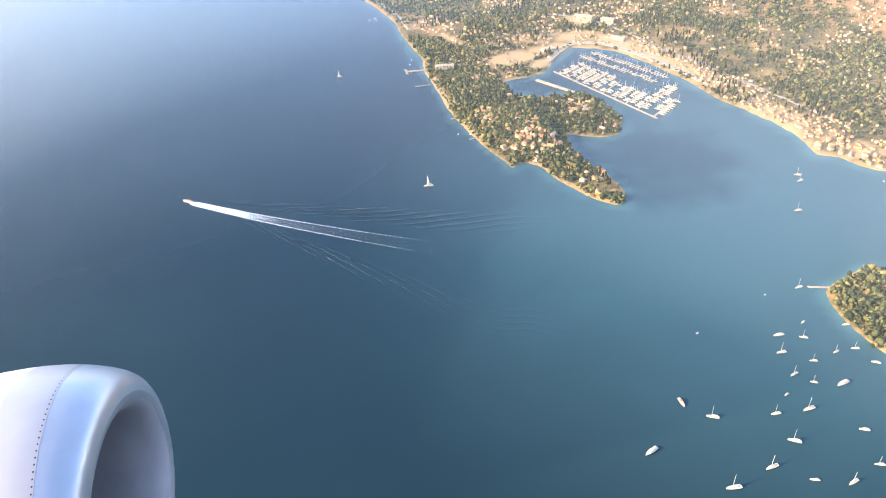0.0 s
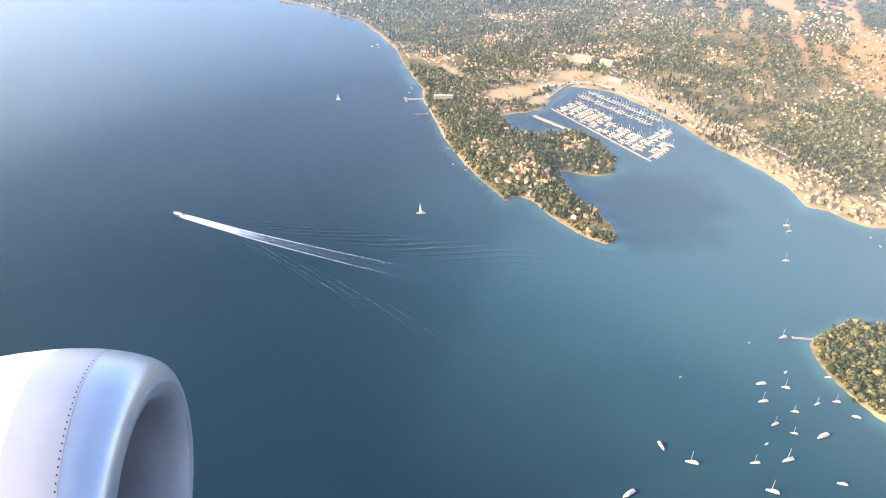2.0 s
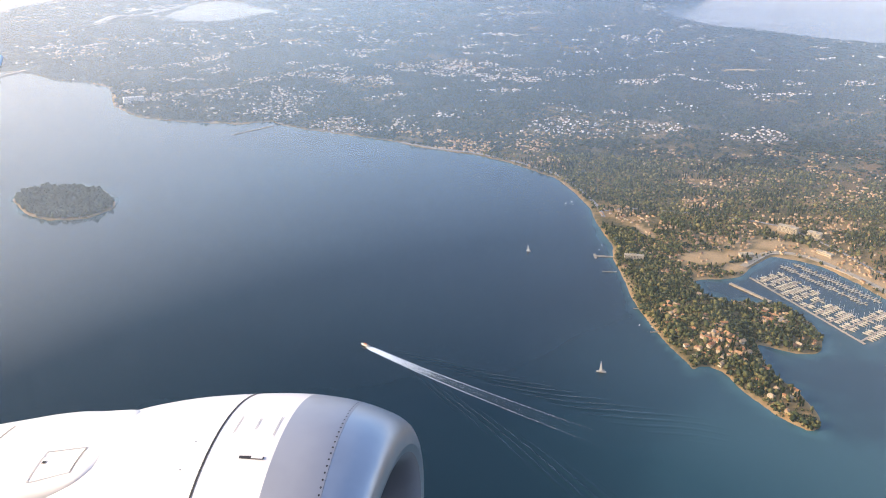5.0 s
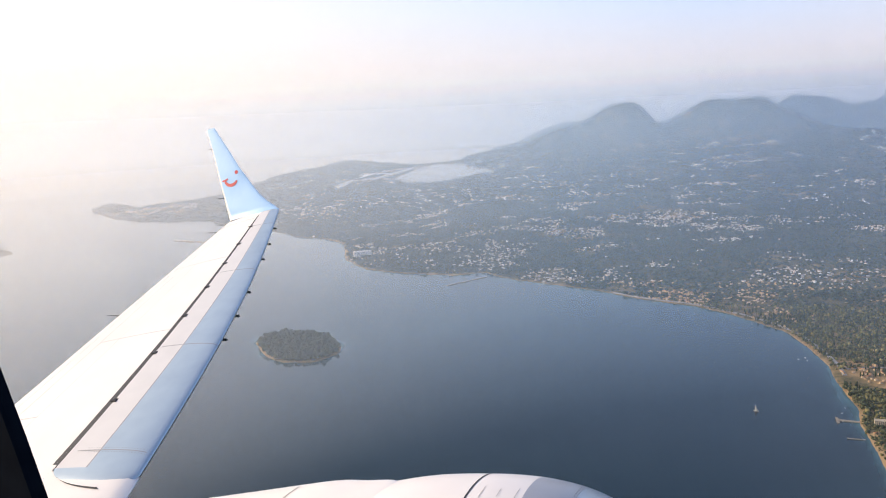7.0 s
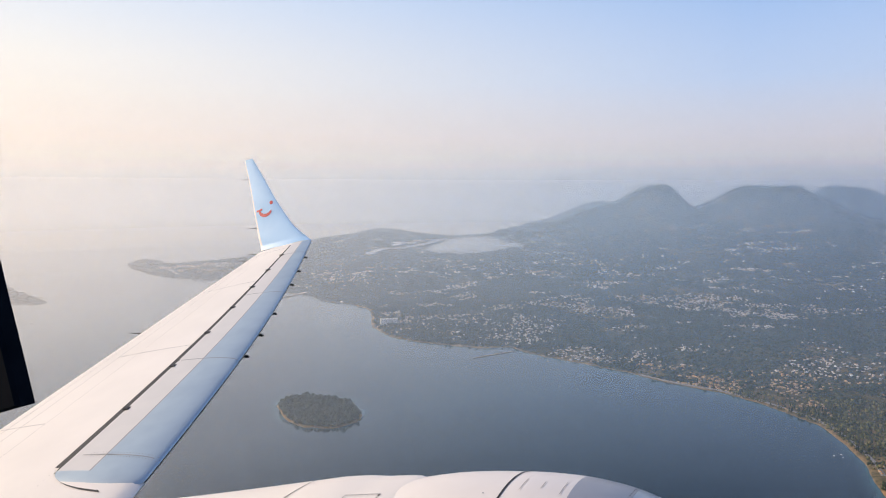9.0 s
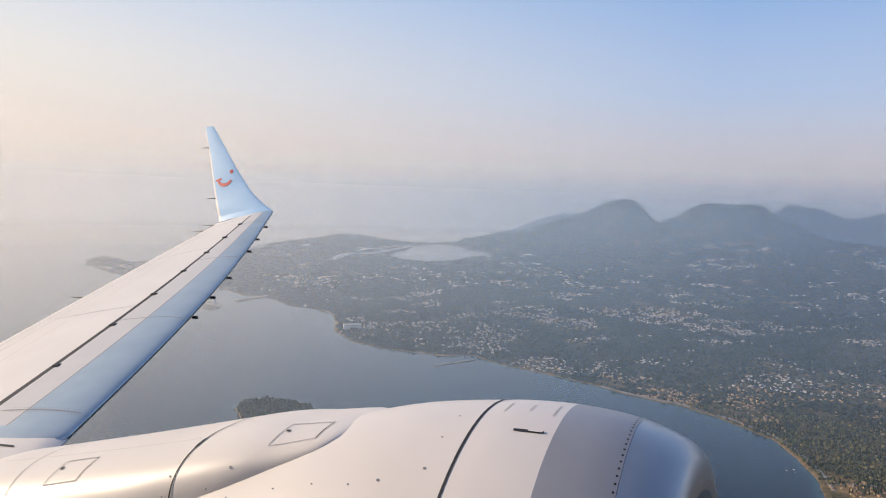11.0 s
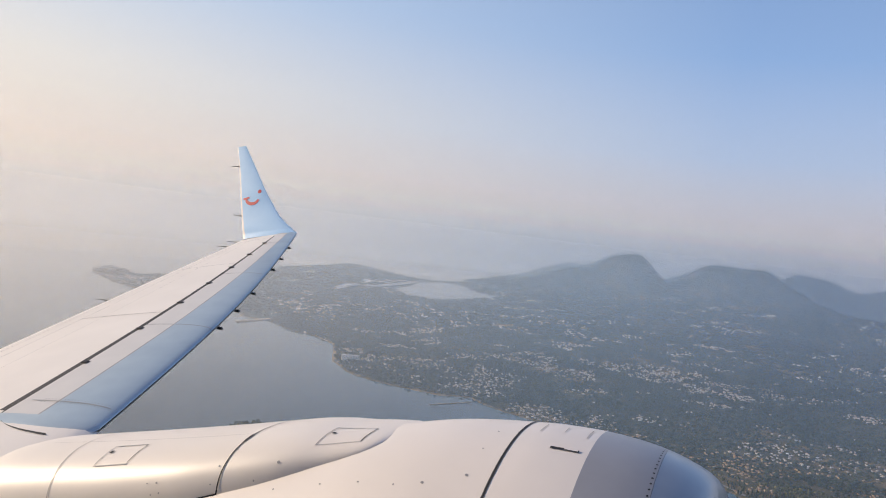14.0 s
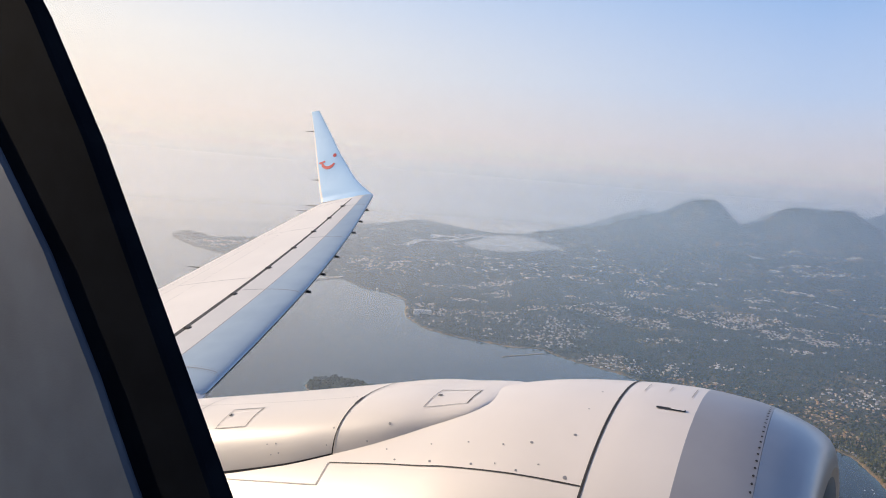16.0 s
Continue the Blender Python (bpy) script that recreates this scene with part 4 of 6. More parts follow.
def window_plate(name, inner, outer, near, far, mat, parent, label=""):
    """A plate between two lines of (forward, up), from out=near to out=far."""
    verts, faces = [], []
    for (a, b), (c, d) in zip(inner, outer):
        verts += [Vector((a, near + 0.008, b)), Vector((a - 0.006, near, b + 0.004)), Vector((c, near, d)), Vector((c, far, d)), Vector((a, far, b))]
    for i in range(len(inner) - 1):
        for j in range(5):
            p, q = i * 5 + j, i * 5 + (j + 1) % 5
            faces.append((p, q, q + 5, p + 5))
    return part(name, mesh_from(name, verts, faces, mat), parent, label)


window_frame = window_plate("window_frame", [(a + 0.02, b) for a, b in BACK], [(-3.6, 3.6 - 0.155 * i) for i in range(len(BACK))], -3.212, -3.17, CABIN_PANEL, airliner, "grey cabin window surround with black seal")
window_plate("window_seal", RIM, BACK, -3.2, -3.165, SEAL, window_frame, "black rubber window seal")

# the plain side of the fuselage behind the seat, unseen, added to shape engine reflections
verts, faces = [], []
for i, (x, k) in enumerate(((-16, 1), (-12, 1), (-8, 1), (-4, 1), (0, 1), (4, 1), (7, 1), (9, 0.93), (10.6, 0.78), (11.8, 0.52), (12.4, 0.2))):
    for j in range(48):
        w = 2 * math.pi * j / 48
        verts.append((x, -7.35 + 1.88 * k * math.cos(w), 2.15 + 2.0 * k * math.sin(w)))
faces = [(i * 48 + j, i * 48 + (j + 1) % 48, (i + 1) * 48 + (j + 1) % 48, (i + 1) * 48 + j) for i in range(10) for j in range(48)]
part("fuselage", mesh_from("fuselage", verts, faces, WHITE_PAINT, smooth=True), airliner, "white round fuselage side")


# ---- woods ----
# warm sunlight is put into the near greens; far foliage stays darker, cooler
TREE_GREENS = [(0.0, (0.024, 0.038, 0.022)), (0.3, (0.050, 0.066, 0.034)), (0.6, (0.108, 0.110, 0.044)), (0.85, (0.190, 0.165, 0.066)), (1.0, (0.300, 0.240, 0.095))]
DEEP_GREENS = [(0.0, (0.028, 0.042, 0.030)), (0.4, (0.034, 0.050, 0.034)), (0.8, (0.042, 0.058, 0.038)), (1.0, (0.060, 0.070, 0.046))]
LEAVES = material("foliage", (1, 1, 1), 0.85, second=(0.62, 0.66, 0.6), scale=1.6, spec=0.15, island=TREE_GREENS)
DEEP_LEAVES = material("far_foliage", (1, 1, 1), 0.9, second=(0.66, 0.7, 0.66), scale=0.5, spec=0.1, island=DEEP_GREENS)
CYPRESS = material("cypress_foliage", (1, 1, 1), 0.9, second=(0.6, 0.6, 0.6), scale=1.5, spec=0.1, island=[(0.0, (0.012, 0.024, 0.010)), (1.0, (0.032, 0.050, 0.018))])

PHI = (1 + 5 ** 0.5) / 2
ICO_V = np.array([(-1, PHI, 0), (1, PHI, 0), (-1, -PHI, 0), (1, -PHI, 0), (0, -1, PHI), (0, 1, PHI), (0, -1, -PHI), (0, 1, -PHI), (PHI, 0, -1), (PHI, 0, 1), (-PHI, 0, -1), (-PHI, 0, 1)]) / math.hypot(1, PHI)
ICO_F = np.array([(0, 11, 5), (0, 5, 1), (0, 1, 7), (0, 7, 10), (0, 10, 11), (1, 5, 9), (5, 11, 4), (11, 10, 2), (10, 7, 6), (7, 1, 8), (3, 9, 4), (3, 4, 2), (3, 2, 6), (3, 6, 8), (3, 8, 9), (4, 9, 5), (2, 4, 11), (6, 2, 10), (8, 6, 7), (9, 8, 1)])
rng = np.random.default_rng(7)


def blobs(centres, radii, tall, ragged=0.50):
    """Ragged leaf clumps: one uneven solid at each centre."""
    n = len(centres)
    v = ICO_V[None] * (1 + ragged * (rng.random((n, 12, 1)) * 2 - 1)) + 0.10 * rng.standard_normal((n, 12, 3))
    a = rng.random(n) * 6.283
    ca, sa = np.cos(a)[:, None], np.sin(a)[:, None]
    x, y = v[..., 0] * ca - v[..., 1] * sa, v[..., 0] * sa + v[..., 1] * ca
    v = np.stack([x, y, v[..., 2] * tall[:, None]], -1) * radii[:, None, None] + centres[:, None, :]
    f = ICO_F[None] + (np.arange(n) * 12)[:, None, None]
    return v.reshape(-1, 3), f.reshape(-1, 3)


def scatter(x0, x1, y0, y1, step, chance, r0, r1):
    gx, gy = np.meshgrid(np.arange(x0, x1, step), np.arange(y0, y1, step))
    px = gx.ravel() + (rng.random(gx.size) - 0.5) * step * 2.2
    py = gy.ravel() + (rng.random(gx.size) - 0.5) * step * 2.2
    reach = np.hypot(px, py)
    ok = (reach >= r0) & (reach < r1) & (px > -0.68 * py)
    px, py = px[ok], py[ok]
    z, d = ground_z(px, py)
    p = chance(px, py, d)
    ok = rng.random(len(px)) < p
    return px[ok], py[ok], z[ok], d[ok]


def lot_mask(px, py):
    m = np.zeros(len(px))
    for cx, cy, wx, wy in LOTS:
        m = np.maximum(m, 1.6 - (((px - cx) / wx) ** 2 + ((py - cy) / wy) ** 2))
    return np.clip(m, 0, 1)


AIRFIELD = [(-183, 2065), (-115, 2271), (-30, 2540), (60, 2870)]


def cleared(px, py):
    """Open land along the runway."""
    (ax, ay), (bx, by) = AIRFIELD[0], AIRFIELD[-1]
    k = np.clip(((px - ax) * (bx - ax) + (py - ay) * (by - ay)) / ((bx - ax) ** 2 + (by - ay) ** 2), 0, 1)
    return np.hypot(px - ax - k * (bx - ax), py - ay - k * (by - ay)) < 55


def wood_chance(px, py, d):
    """Chance of a tree: thick woods with clearings; none on the shore, on open lots or on ploughed fields."""
    inland = np.clip((np.hypot(px, py) - 480) / 420, 0, 1)
    thick = np.clip((fbm(px, py, 38, 81, 4) - 0.345 + 0.045 * inland) * 6, 0.26, 0.94)
    return np.where(d > 1.8, thick, 0) * (1 - lot_mask(px, py)) * (1 - 0.9 * fields(px, py)) * np.clip(1.15 - 1.3 * town(px, py), 0.1, 1) * np.where(cleared(px, py), 0, 1)


CENTRES = [(400, 392, 60, 26, 0.9), (415, 499, 22, 42, 0.8), (389, 290, 10, 62, 1.0), (378, 208, 14, 46, 1.0), (372, 362, 30, 12, 1.0), (345, 380, 22, 14, 0.9), (375, 461, 16, 22, 0.8), (491, 348, 24, 20, 0.7), (458, 247, 24, 24, 0.7), (400, 140, 30, 30, 0.9), (470, 180, 60, 60, 0.35), (440, 340, 50, 60, 0.35), (518, 428, 70, 60, 0.25),
           (285, 345, 24, 26, 0.6), (240, 268, 16, 24, 0.75), (288, 280, 16, 20, 0.95), (236, 300, 10, 18, 0.55), (262, 335, 12, 20, 0.6), (240, 222, 8, 16, 0.5), (300, 420, 20, 16, 0.5), (303, 455, 14, 14, 0.5), (324, 608, 30, 30, 0.5), (264, 705, 40, 26, 0.7), (191, 804, 60, 30, 0.8), (99, 908, 60, 40, 0.8),
           (-22, 956, 50, 26, 0.4), (199, 1152, 70, 60, 0.7), (126, 1005, 80, 50, 0.5), (257, 950, 60, 40, 0.5), (352, 703, 50, 40, 0.5), (437, 595, 40, 60, 0.4), (473, 1029, 70, 40, 0.7), (290, 821, 40, 25, 0.6), (-175, 1573, 120, 160, 0.75),
           (45, 1614, 180, 180, 0.55), (-560, 1740, 120, 110, 0.8), (687, 1554, 60, 40, 1.0), (348, 1792, 220, 120, 0.4), (235, 1129, 40, 50, 0.8), (284, 1091, 30, 40, 0.8), (149, 969, 30, 40, 0.8), (164, 827, 30, 25, 0.8), (250, 758, 35, 25, 0.8), (418, 1083, 50, 30, 0.8), (275, 668, 20, 30, 0.7), (425, 936, 60, 20, 0.6), (423, 736, 40, 25, 0.6), (49, 1035, 40, 50, 0.6),
           (171, 1544, 120, 60, 0.6), (750, 792, 70, 35, 0.45), (561, 788, 90, 40, 0.4), (603, 1077, 120, 50, 0.5), (747, 912, 80, 60, 0.4), (817, 1226, 120, 60, 0.4), (985, 1379, 200, 80, 0.4)]


def town(px, py):
    """How closely a place is built over."""
    t = np.clip((fbm(px, py, 62, 91, 4) - 0.60) * 6, 0, 0.6)
    for cx, cy, wx, wy, k in CENTRES:
        t = np.maximum(t, k * np.exp(-(((px - cx) / wx) ** 2 + ((py - cy) / wy) ** 2)) * np.clip(4.2 * fbm(px, py, 24, 95, 3) - 1.15, 0.05, 1.5))
    return np.clip(np.maximum(t, 0.95 * front(px, py)), 0, 1)


def wood(name, label, px, py, z, size, lumps, spread, mat=LEAVES, flat=1.0):
    n = len(px)
    cs, rs, ts = [], [], []
    for k in range(lumps):
        r = size * (0.62 + 0.5 * rng.random(n)) * (1.0 if k == 0 else 0.72)
        off = rng.standard_normal((n, 2)) * (size * spread * (0 if k == 0 else 1))[:, None]
        h = r * (0.75 + 0.5 * rng.random(n)) * (1.0 if k == 0 else 0.9) * flat
        cs.append(np.stack([px + off[:, 0], py + off[:, 1], z + h], 1))
        rs.append(r)
        ts.append((0.8 + 0.5 * rng.random(n)) * flat)
    v, f = blobs(np.concatenate(cs), np.concatenate(rs), np.concatenate(ts))
    thing(name, label, "trees", kind="stuff", data=tri_mesh(name, v, f, mat))


def build_woods():
    # the cape and the near island, close by
    cape = lambda px, py, d: np.where(d > 0.8, np.clip((fbm(px, py, 16, 83, 3) - 0.30) * 6, 0.25, 1), 0) * (1 - lot_mask(px, py)) * np.clip(1.2 - 1.1 * town(px, py), 0.25, 1)
    px, py, z, d = scatter(205, 325, 185, 470, 1.1, cape, 0, 520)
    wood("cape_woods", "dense green woods of pine and olive on the cape", px, py, z, 0.36 + 1.0 * rng.random(len(px)) ** 3.2, 3, 0.75)
    isle = lambda px, py, d: np.where((d > 1.2) & (signed(px, py, NEAR_ISLAND) > 0.8), 0.9, 0)
    px, py, z, d = scatter(228, 305, 20, 110, 1.25, isle, 0, 400)
    wood("island_woods", "sunlit green woods on the small island", px, py, z, 0.34 + 1.25 * rng.random(len(px)) ** 2.6, 4, 0.8)
    isle = lambda px, py, d: np.where((d > 2) & (signed(px, py, WOODED_ISLAND) > 1.5), 0.95, 0)
    px, py, z, d = scatter(-145, -45, 550, 665, 2.0, isle, 0, 900)
    wood("far_island_woods", "dark green woods on the round island", px, py, z, 1.2 + 1.1 * rng.random(len(px)), 2, 0.5, DEEP_LEAVES)
    main = lambda px, py, d: wood_chance(px, py, d) * (py < 1e9) * np.where((px < 322) & (py < 470), 0, 1)
    px, py, z, d = scatter(262, 800, 60, 800, 1.85, main, 0, 720)
    wood("coast_woods", "green and olive woods among houses on the coast", px, py, z, 0.46 + 1.0 * rng.random(len(px)) ** 2.6, 2, 0.85)
    px, py, z, d = scatter(-200, 1300, 60, 1450, 4.2, wood_chance, 720, 1400)
    wood("hill_woods", "dark green wooded hills inland", px, py, z, 1.4 + 1.5 * rng.random(len(px)), 1, 0.6, DEEP_LEAVES, flat=0.48)
    px, py, z, d = scatter(-1250, 2400, 300, 4300, 11, wood_chance, 1400, 3000)
    wood("far_woods", "hazy dark woods on the far hills", px, py, z, 4.5 + 4 * rng.random(len(px)), 1, 0.6, DEEP_LEAVES, flat=0.26)
    px, py, z, d = scatter(300, 2900, 2200, 4700, 21, wood_chance, 3000, 4700)
    wood("mountain_woods", "hazy woods on the far mountains", px, py, z, 7 + 6 * rng.random(len(px)), 1, 0.6, DEEP_LEAVES, flat=0.2)
    # cypresses: thin dark cones
    line = lambda px, py, d: np.where(d > 2.5, np.clip((fbm(px, py, 20, 85, 3) - 0.52) * 5, 0, 0.6), 0) * (1 - lot_mask(px, py))
    px, py, z, d = scatter(215, 470, 190, 640, 3.4, line, 0, 720)
    n = len(px)
    tall, wide = 2.4 + 2.0 * rng.random(n), 0.42 + 0.25 * rng.random(n)
    a = np.linspace(0, 2 * math.pi, 7)[:6]
    rings = []
    for h, w in ((0.0, 0.7), (0.35, 1.0), (0.75, 0.6)):
        ring = np.stack([np.cos(a)[None] * (wide * w)[:, None] * (0.8 + 0.4 * rng.random((n, 6))) + px[:, None], np.sin(a)[None] * (wide * w)[:, None] + py[:, None], np.repeat((z + tall * h)[:, None], 6, 1)], -1)
        rings.append(ring)
    tip = np.stack([px, py, z + tall], -1)[:, None]
    v = np.concatenate(rings + [tip], 1)
    f = []
    for k in (0, 6):
        for i in range(6):
            j = (i + 1) % 6
            f += [(k + i, k + j, k + 6 + j), (k + i, k + 6 + j, k + 6 + i)]
    f += [(12 + i, 12 + (i + 1) % 6, 18) for i in range(6)]
    f = np.array(f)[None] + (np.arange(n) * 19)[:, None, None]
    thing("cypresses", "slender dark cypress trees among the woods", "trees", kind="stuff", data=tri_mesh("cypresses", v.reshape(-1, 3), f.reshape(-1, 3), CYPRESS))


build_woods()

# ---- houses ----
def spread_material(name, stops, rough=0.9):
    m = bpy.data.materials.new(name)
    m.use_nodes = True
    t = m.node_tree
    b = t.nodes["Principled BSDF"]
    b.inputs["Roughness"].default_value = rough
    o = t.nodes.new("ShaderNodeObjectInfo")
    tc = t.nodes.new("ShaderNodeTexCoord")
    n = t.nodes.new("ShaderNodeTexNoise")
    n.inputs["Scale"].default_value = 2.5
    t.links.new(tc.outputs["Object"], n.inputs["Vector"])
    dull = mix_col(t, n.outputs[0], (1.1, 1.1, 1.1), (0.8, 0.79, 0.78))
    t.links.new(mix_col(t, 1.0, ramp(t, stops, o.outputs["Random"]), dull, "MULTIPLY"), b.inputs["Base Color"])
    return m


WALL_STOPS = [(0.0, (0.46, 0.33, 0.19)), (0.35, (0.48, 0.33, 0.17)), (0.6, (0.64, 0.55, 0.42)), (0.8, (0.44, 0.30, 0.18)), (1.0, (0.60, 0.49, 0.35))]
ROOF_STOPS = [(0.0, (0.36, 0.15, 0.065)), (0.4, (0.42, 0.20, 0.085)), (0.75, (0.46, 0.27, 0.13)), (1.0, (0.50, 0.37, 0.23))]
WALLS, ROOFS = spread_material("house_walls", WALL_STOPS), spread_material("house_roofs", ROOF_STOPS)
GLASS_DARK = material("window_glass_dark", (0.03, 0.04, 0.05), 0.15)
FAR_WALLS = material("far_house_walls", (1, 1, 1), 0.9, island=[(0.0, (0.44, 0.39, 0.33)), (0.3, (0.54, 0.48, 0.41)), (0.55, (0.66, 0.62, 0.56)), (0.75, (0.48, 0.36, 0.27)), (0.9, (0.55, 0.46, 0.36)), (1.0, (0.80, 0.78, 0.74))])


def house_kind(w, l, h, hip):
    """A villa: plastered walls with windows and a pitched tile roof with eaves."""
    root = thing("house", "cream plastered villa with pitched clay-tile roof", "house", group="houses of the coast")
    v, f = [], []
    box_into(v, f, (-w / 2, -l / 2, -1.2), (w / 2, l / 2, h))
    wall = part("wall", mesh_from("wall", v, f, WALLS), root)
    e, top = 0.14, h + 0.28 * w
    g = 0 if not hip else w * 0.4
    v = [(-w / 2 - e, -l / 2 - e, h - 0.05), (w / 2 + e, -l / 2 - e, h - 0.05), (w / 2 + e, l / 2 + e, h - 0.05), (-w / 2 - e, l / 2 + e, h - 0.05), (0, -l / 2 - e + g, top), (0, l / 2 + e - g, top),
         (-w / 2 - e, -l / 2 - e, h - 0.16), (w / 2 + e, -l / 2 - e, h - 0.16), (w / 2 + e, l / 2 + e, h - 0.16), (-w / 2 - e, l / 2 + e, h - 0.16)]
    f = [(0, 1, 4), (1, 2, 5, 4), (2, 3, 5), (3, 0, 4, 5), (0, 6, 7, 1), (1, 7, 8, 2), (2, 8, 9, 3), (3, 9, 6, 0), (9, 8, 7, 6)]
    part("roof", mesh_from("roof", v, f, ROOFS), root)
    v, f = [], []
    for s in (-1, 1):
        for k in range(3):
            y = -l / 2 + l * (k + 0.5) / 3
            box_into(v, f, (s * w / 2 - 0.02, y - 0.16, h * 0.40), (s * w / 2 + 0.02, y + 0.16, h * 0.78))
    part("windows", mesh_from("windows", v, f, GLASS_DARK), root, kind="stuff")
    return root


KINDS = [house_kind(2.4, 3.2, 1.5, True), house_kind(3.0, 4.4, 2.0, True), house_kind(2.2, 2.8, 1.2, False), house_kind(3.4, 5.6, 2.3, False)]
PLACED = [(260, 341), (229, 285), (223, 268), (235, 259), (271, 312), (283, 294), (277, 269), (289, 278), (283, 306), (231, 209), (253, 343), (316, 470), (247, 306), (240, 300), (262, 352), (292, 292), (300, 285), (296, 276), (286, 288), (268, 318),
          (240, 270), (244, 262), (280, 398), (300, 452), (306, 462)]


def build_houses():
    spots = [(x, y) for x, y in PLACED]
    px, py, z, d = scatter(215, 480, 90, 560, 2.9, lambda a, b, c: np.where(c > 2.5, np.clip((town(a, b) - 0.12) * 1.1, 0, 0.85), 0) * (1 - 0.8 * lot_mask(a, b) * (1 - front(a, b))), 0, 480)
    order = np.argsort(np.hypot(px, py))
    rest, order = order[275:], order[:275]
    spots += list(zip(px[order], py[order]))
    zs, _ = ground_z([s[0] for s in spots], [s[1] for s in spots])
    used = set()
    for i, ((x, y), zz) in enumerate(zip(spots, zs)):
        k = int(rng.integers(0, 4)) if i >= len(PLACED) else i % 4
        m = pose(x, y, zz, 0, 0, float(rng.normal(20, 14) + 90 * rng.integers(0, 2)))
        grow = float(0.44 + 0.22 * rng.random())
        if k not in used:
            KINDS[k].matrix_world = m @ Matrix.Scale(grow, 4)
            used.add(k)
        else:
            copy_thing(KINDS[k], m).scale = (grow, grow, grow)
    near = [px[rest], py[rest], z[rest]]
    # the rest of the towns, too many and too small to tell apart
    sets = [scatter(230, 1000, 60, 800, 3.9, lambda a, b, c: np.where(c > 3.0, np.clip(town(a, b) - 0.10, 0, 1) * 1.2 + 0.014, 0) * (1 - 0.8 * lot_mask(a, b)) * (1 - 0.8 * fields(a, b)) * (np.hypot(a, b) > 480), 300, 760),
            scatter(-200, 1300, 60, 1450, 5.6, lambda a, b, c: np.where(c > 4, np.clip(town(a, b) - 0.20, 0, 1) * 1.9 + 0.006, 0) * (1 - 0.8 * fields(a, b)), 760, 1400),
            scatter(-1200, 1900, 300, 3200, 8.8, lambda a, b, c: np.where(c > 8, np.clip(town(a, b) - 0.20, 0, 1) * 1.5 + 0.004, 0), 1400, 3300)]
    px, py, z = (np.concatenate([s[i] for s in sets] + [near[i]]) for i in (0, 1, 2))
    n = len(px)
    grow = 0.43 + np.clip(np.hypot(px, py) - 500, 0, 2000) / 3400
    w, l, h = (2.0 + 1.6 * rng.random(n)) * grow, (2.8 + 2.6 * rng.random(n) ** 2 * 1.6) * grow, (1.3 + 1.0 * rng.random(n)) * grow
    a = radians(20) + rng.standard_normal(n) * 0.35 + radians(90) * (rng.random(n) < 0.75)
    base = np.array([(-.5, -.5, -.6), (.5, -.5, -.6), (.5, .5, -.6), (-.5, .5, -.6), (-.5, -.5, 1), (.5, -.5, 1), (.5, .5, 1), (-.5, .5, 1), (0, -.5, 1.28), (0, .5, 1.28)])
    v = base[None] * np.stack([w, l, h], -1)[:, None, :]
    ca, sa = np.cos(a)[:, None], np.sin(a)[:, None]
    v = np.stack([v[..., 0] * ca - v[..., 1] * sa + px[:, None], v[..., 0] * sa + v[..., 1] * ca + py[:, None], v[..., 2] + z[:, None]], -1)
    tri = np.array([(0, 1, 5), (0, 5, 4), (1, 2, 6), (1, 6, 5), (2, 3, 7), (2, 7, 6), (3, 0, 4), (3, 4, 7), (4, 5, 8), (6, 7, 9), (5, 6, 9), (5, 9, 8), (7, 4, 8), (7, 8, 9)])
    tint = np.array([0] * 10 + [1] * 4)
    f = tri[None] + (np.arange(n) * 10)[:, None, None]
    FAR_ROOFS = material("far_house_roofs", (1, 1, 1), 0.9, island=[(0.0, (0.38, 0.20, 0.12)), (0.45, (0.46, 0.28, 0.18)), (0.75, (0.54, 0.40, 0.29)), (1.0, (0.66, 0.60, 0.53))])
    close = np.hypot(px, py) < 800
    # near walls have the warm light in their colour; far walls stay pale
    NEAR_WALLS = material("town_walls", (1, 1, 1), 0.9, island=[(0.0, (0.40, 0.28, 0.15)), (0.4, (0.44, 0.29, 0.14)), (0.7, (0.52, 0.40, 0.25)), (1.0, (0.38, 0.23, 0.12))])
    NEAR_ROOFS = material("town_roofs", (1, 1, 1), 0.9, island=[(0.0, (0.36, 0.15, 0.07)), (0.5, (0.44, 0.22, 0.10)), (1.0, (0.48, 0.30, 0.16))])
    f2 = tri[None] + (np.arange(close.sum()) * 10)[:, None, None]
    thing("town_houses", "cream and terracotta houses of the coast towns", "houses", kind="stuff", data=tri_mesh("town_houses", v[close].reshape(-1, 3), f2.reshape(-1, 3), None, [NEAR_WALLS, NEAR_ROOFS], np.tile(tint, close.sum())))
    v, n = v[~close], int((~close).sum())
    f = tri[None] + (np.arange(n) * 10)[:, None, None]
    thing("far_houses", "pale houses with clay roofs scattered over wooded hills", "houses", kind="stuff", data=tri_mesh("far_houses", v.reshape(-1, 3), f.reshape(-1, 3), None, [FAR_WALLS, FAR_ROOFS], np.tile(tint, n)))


build_houses()

BLOCK_WHITE = material("pale_plaster", (0.50, 0.40, 0.27), 0.85, second=(0.43, 0.34, 0.22), scale=0.5)


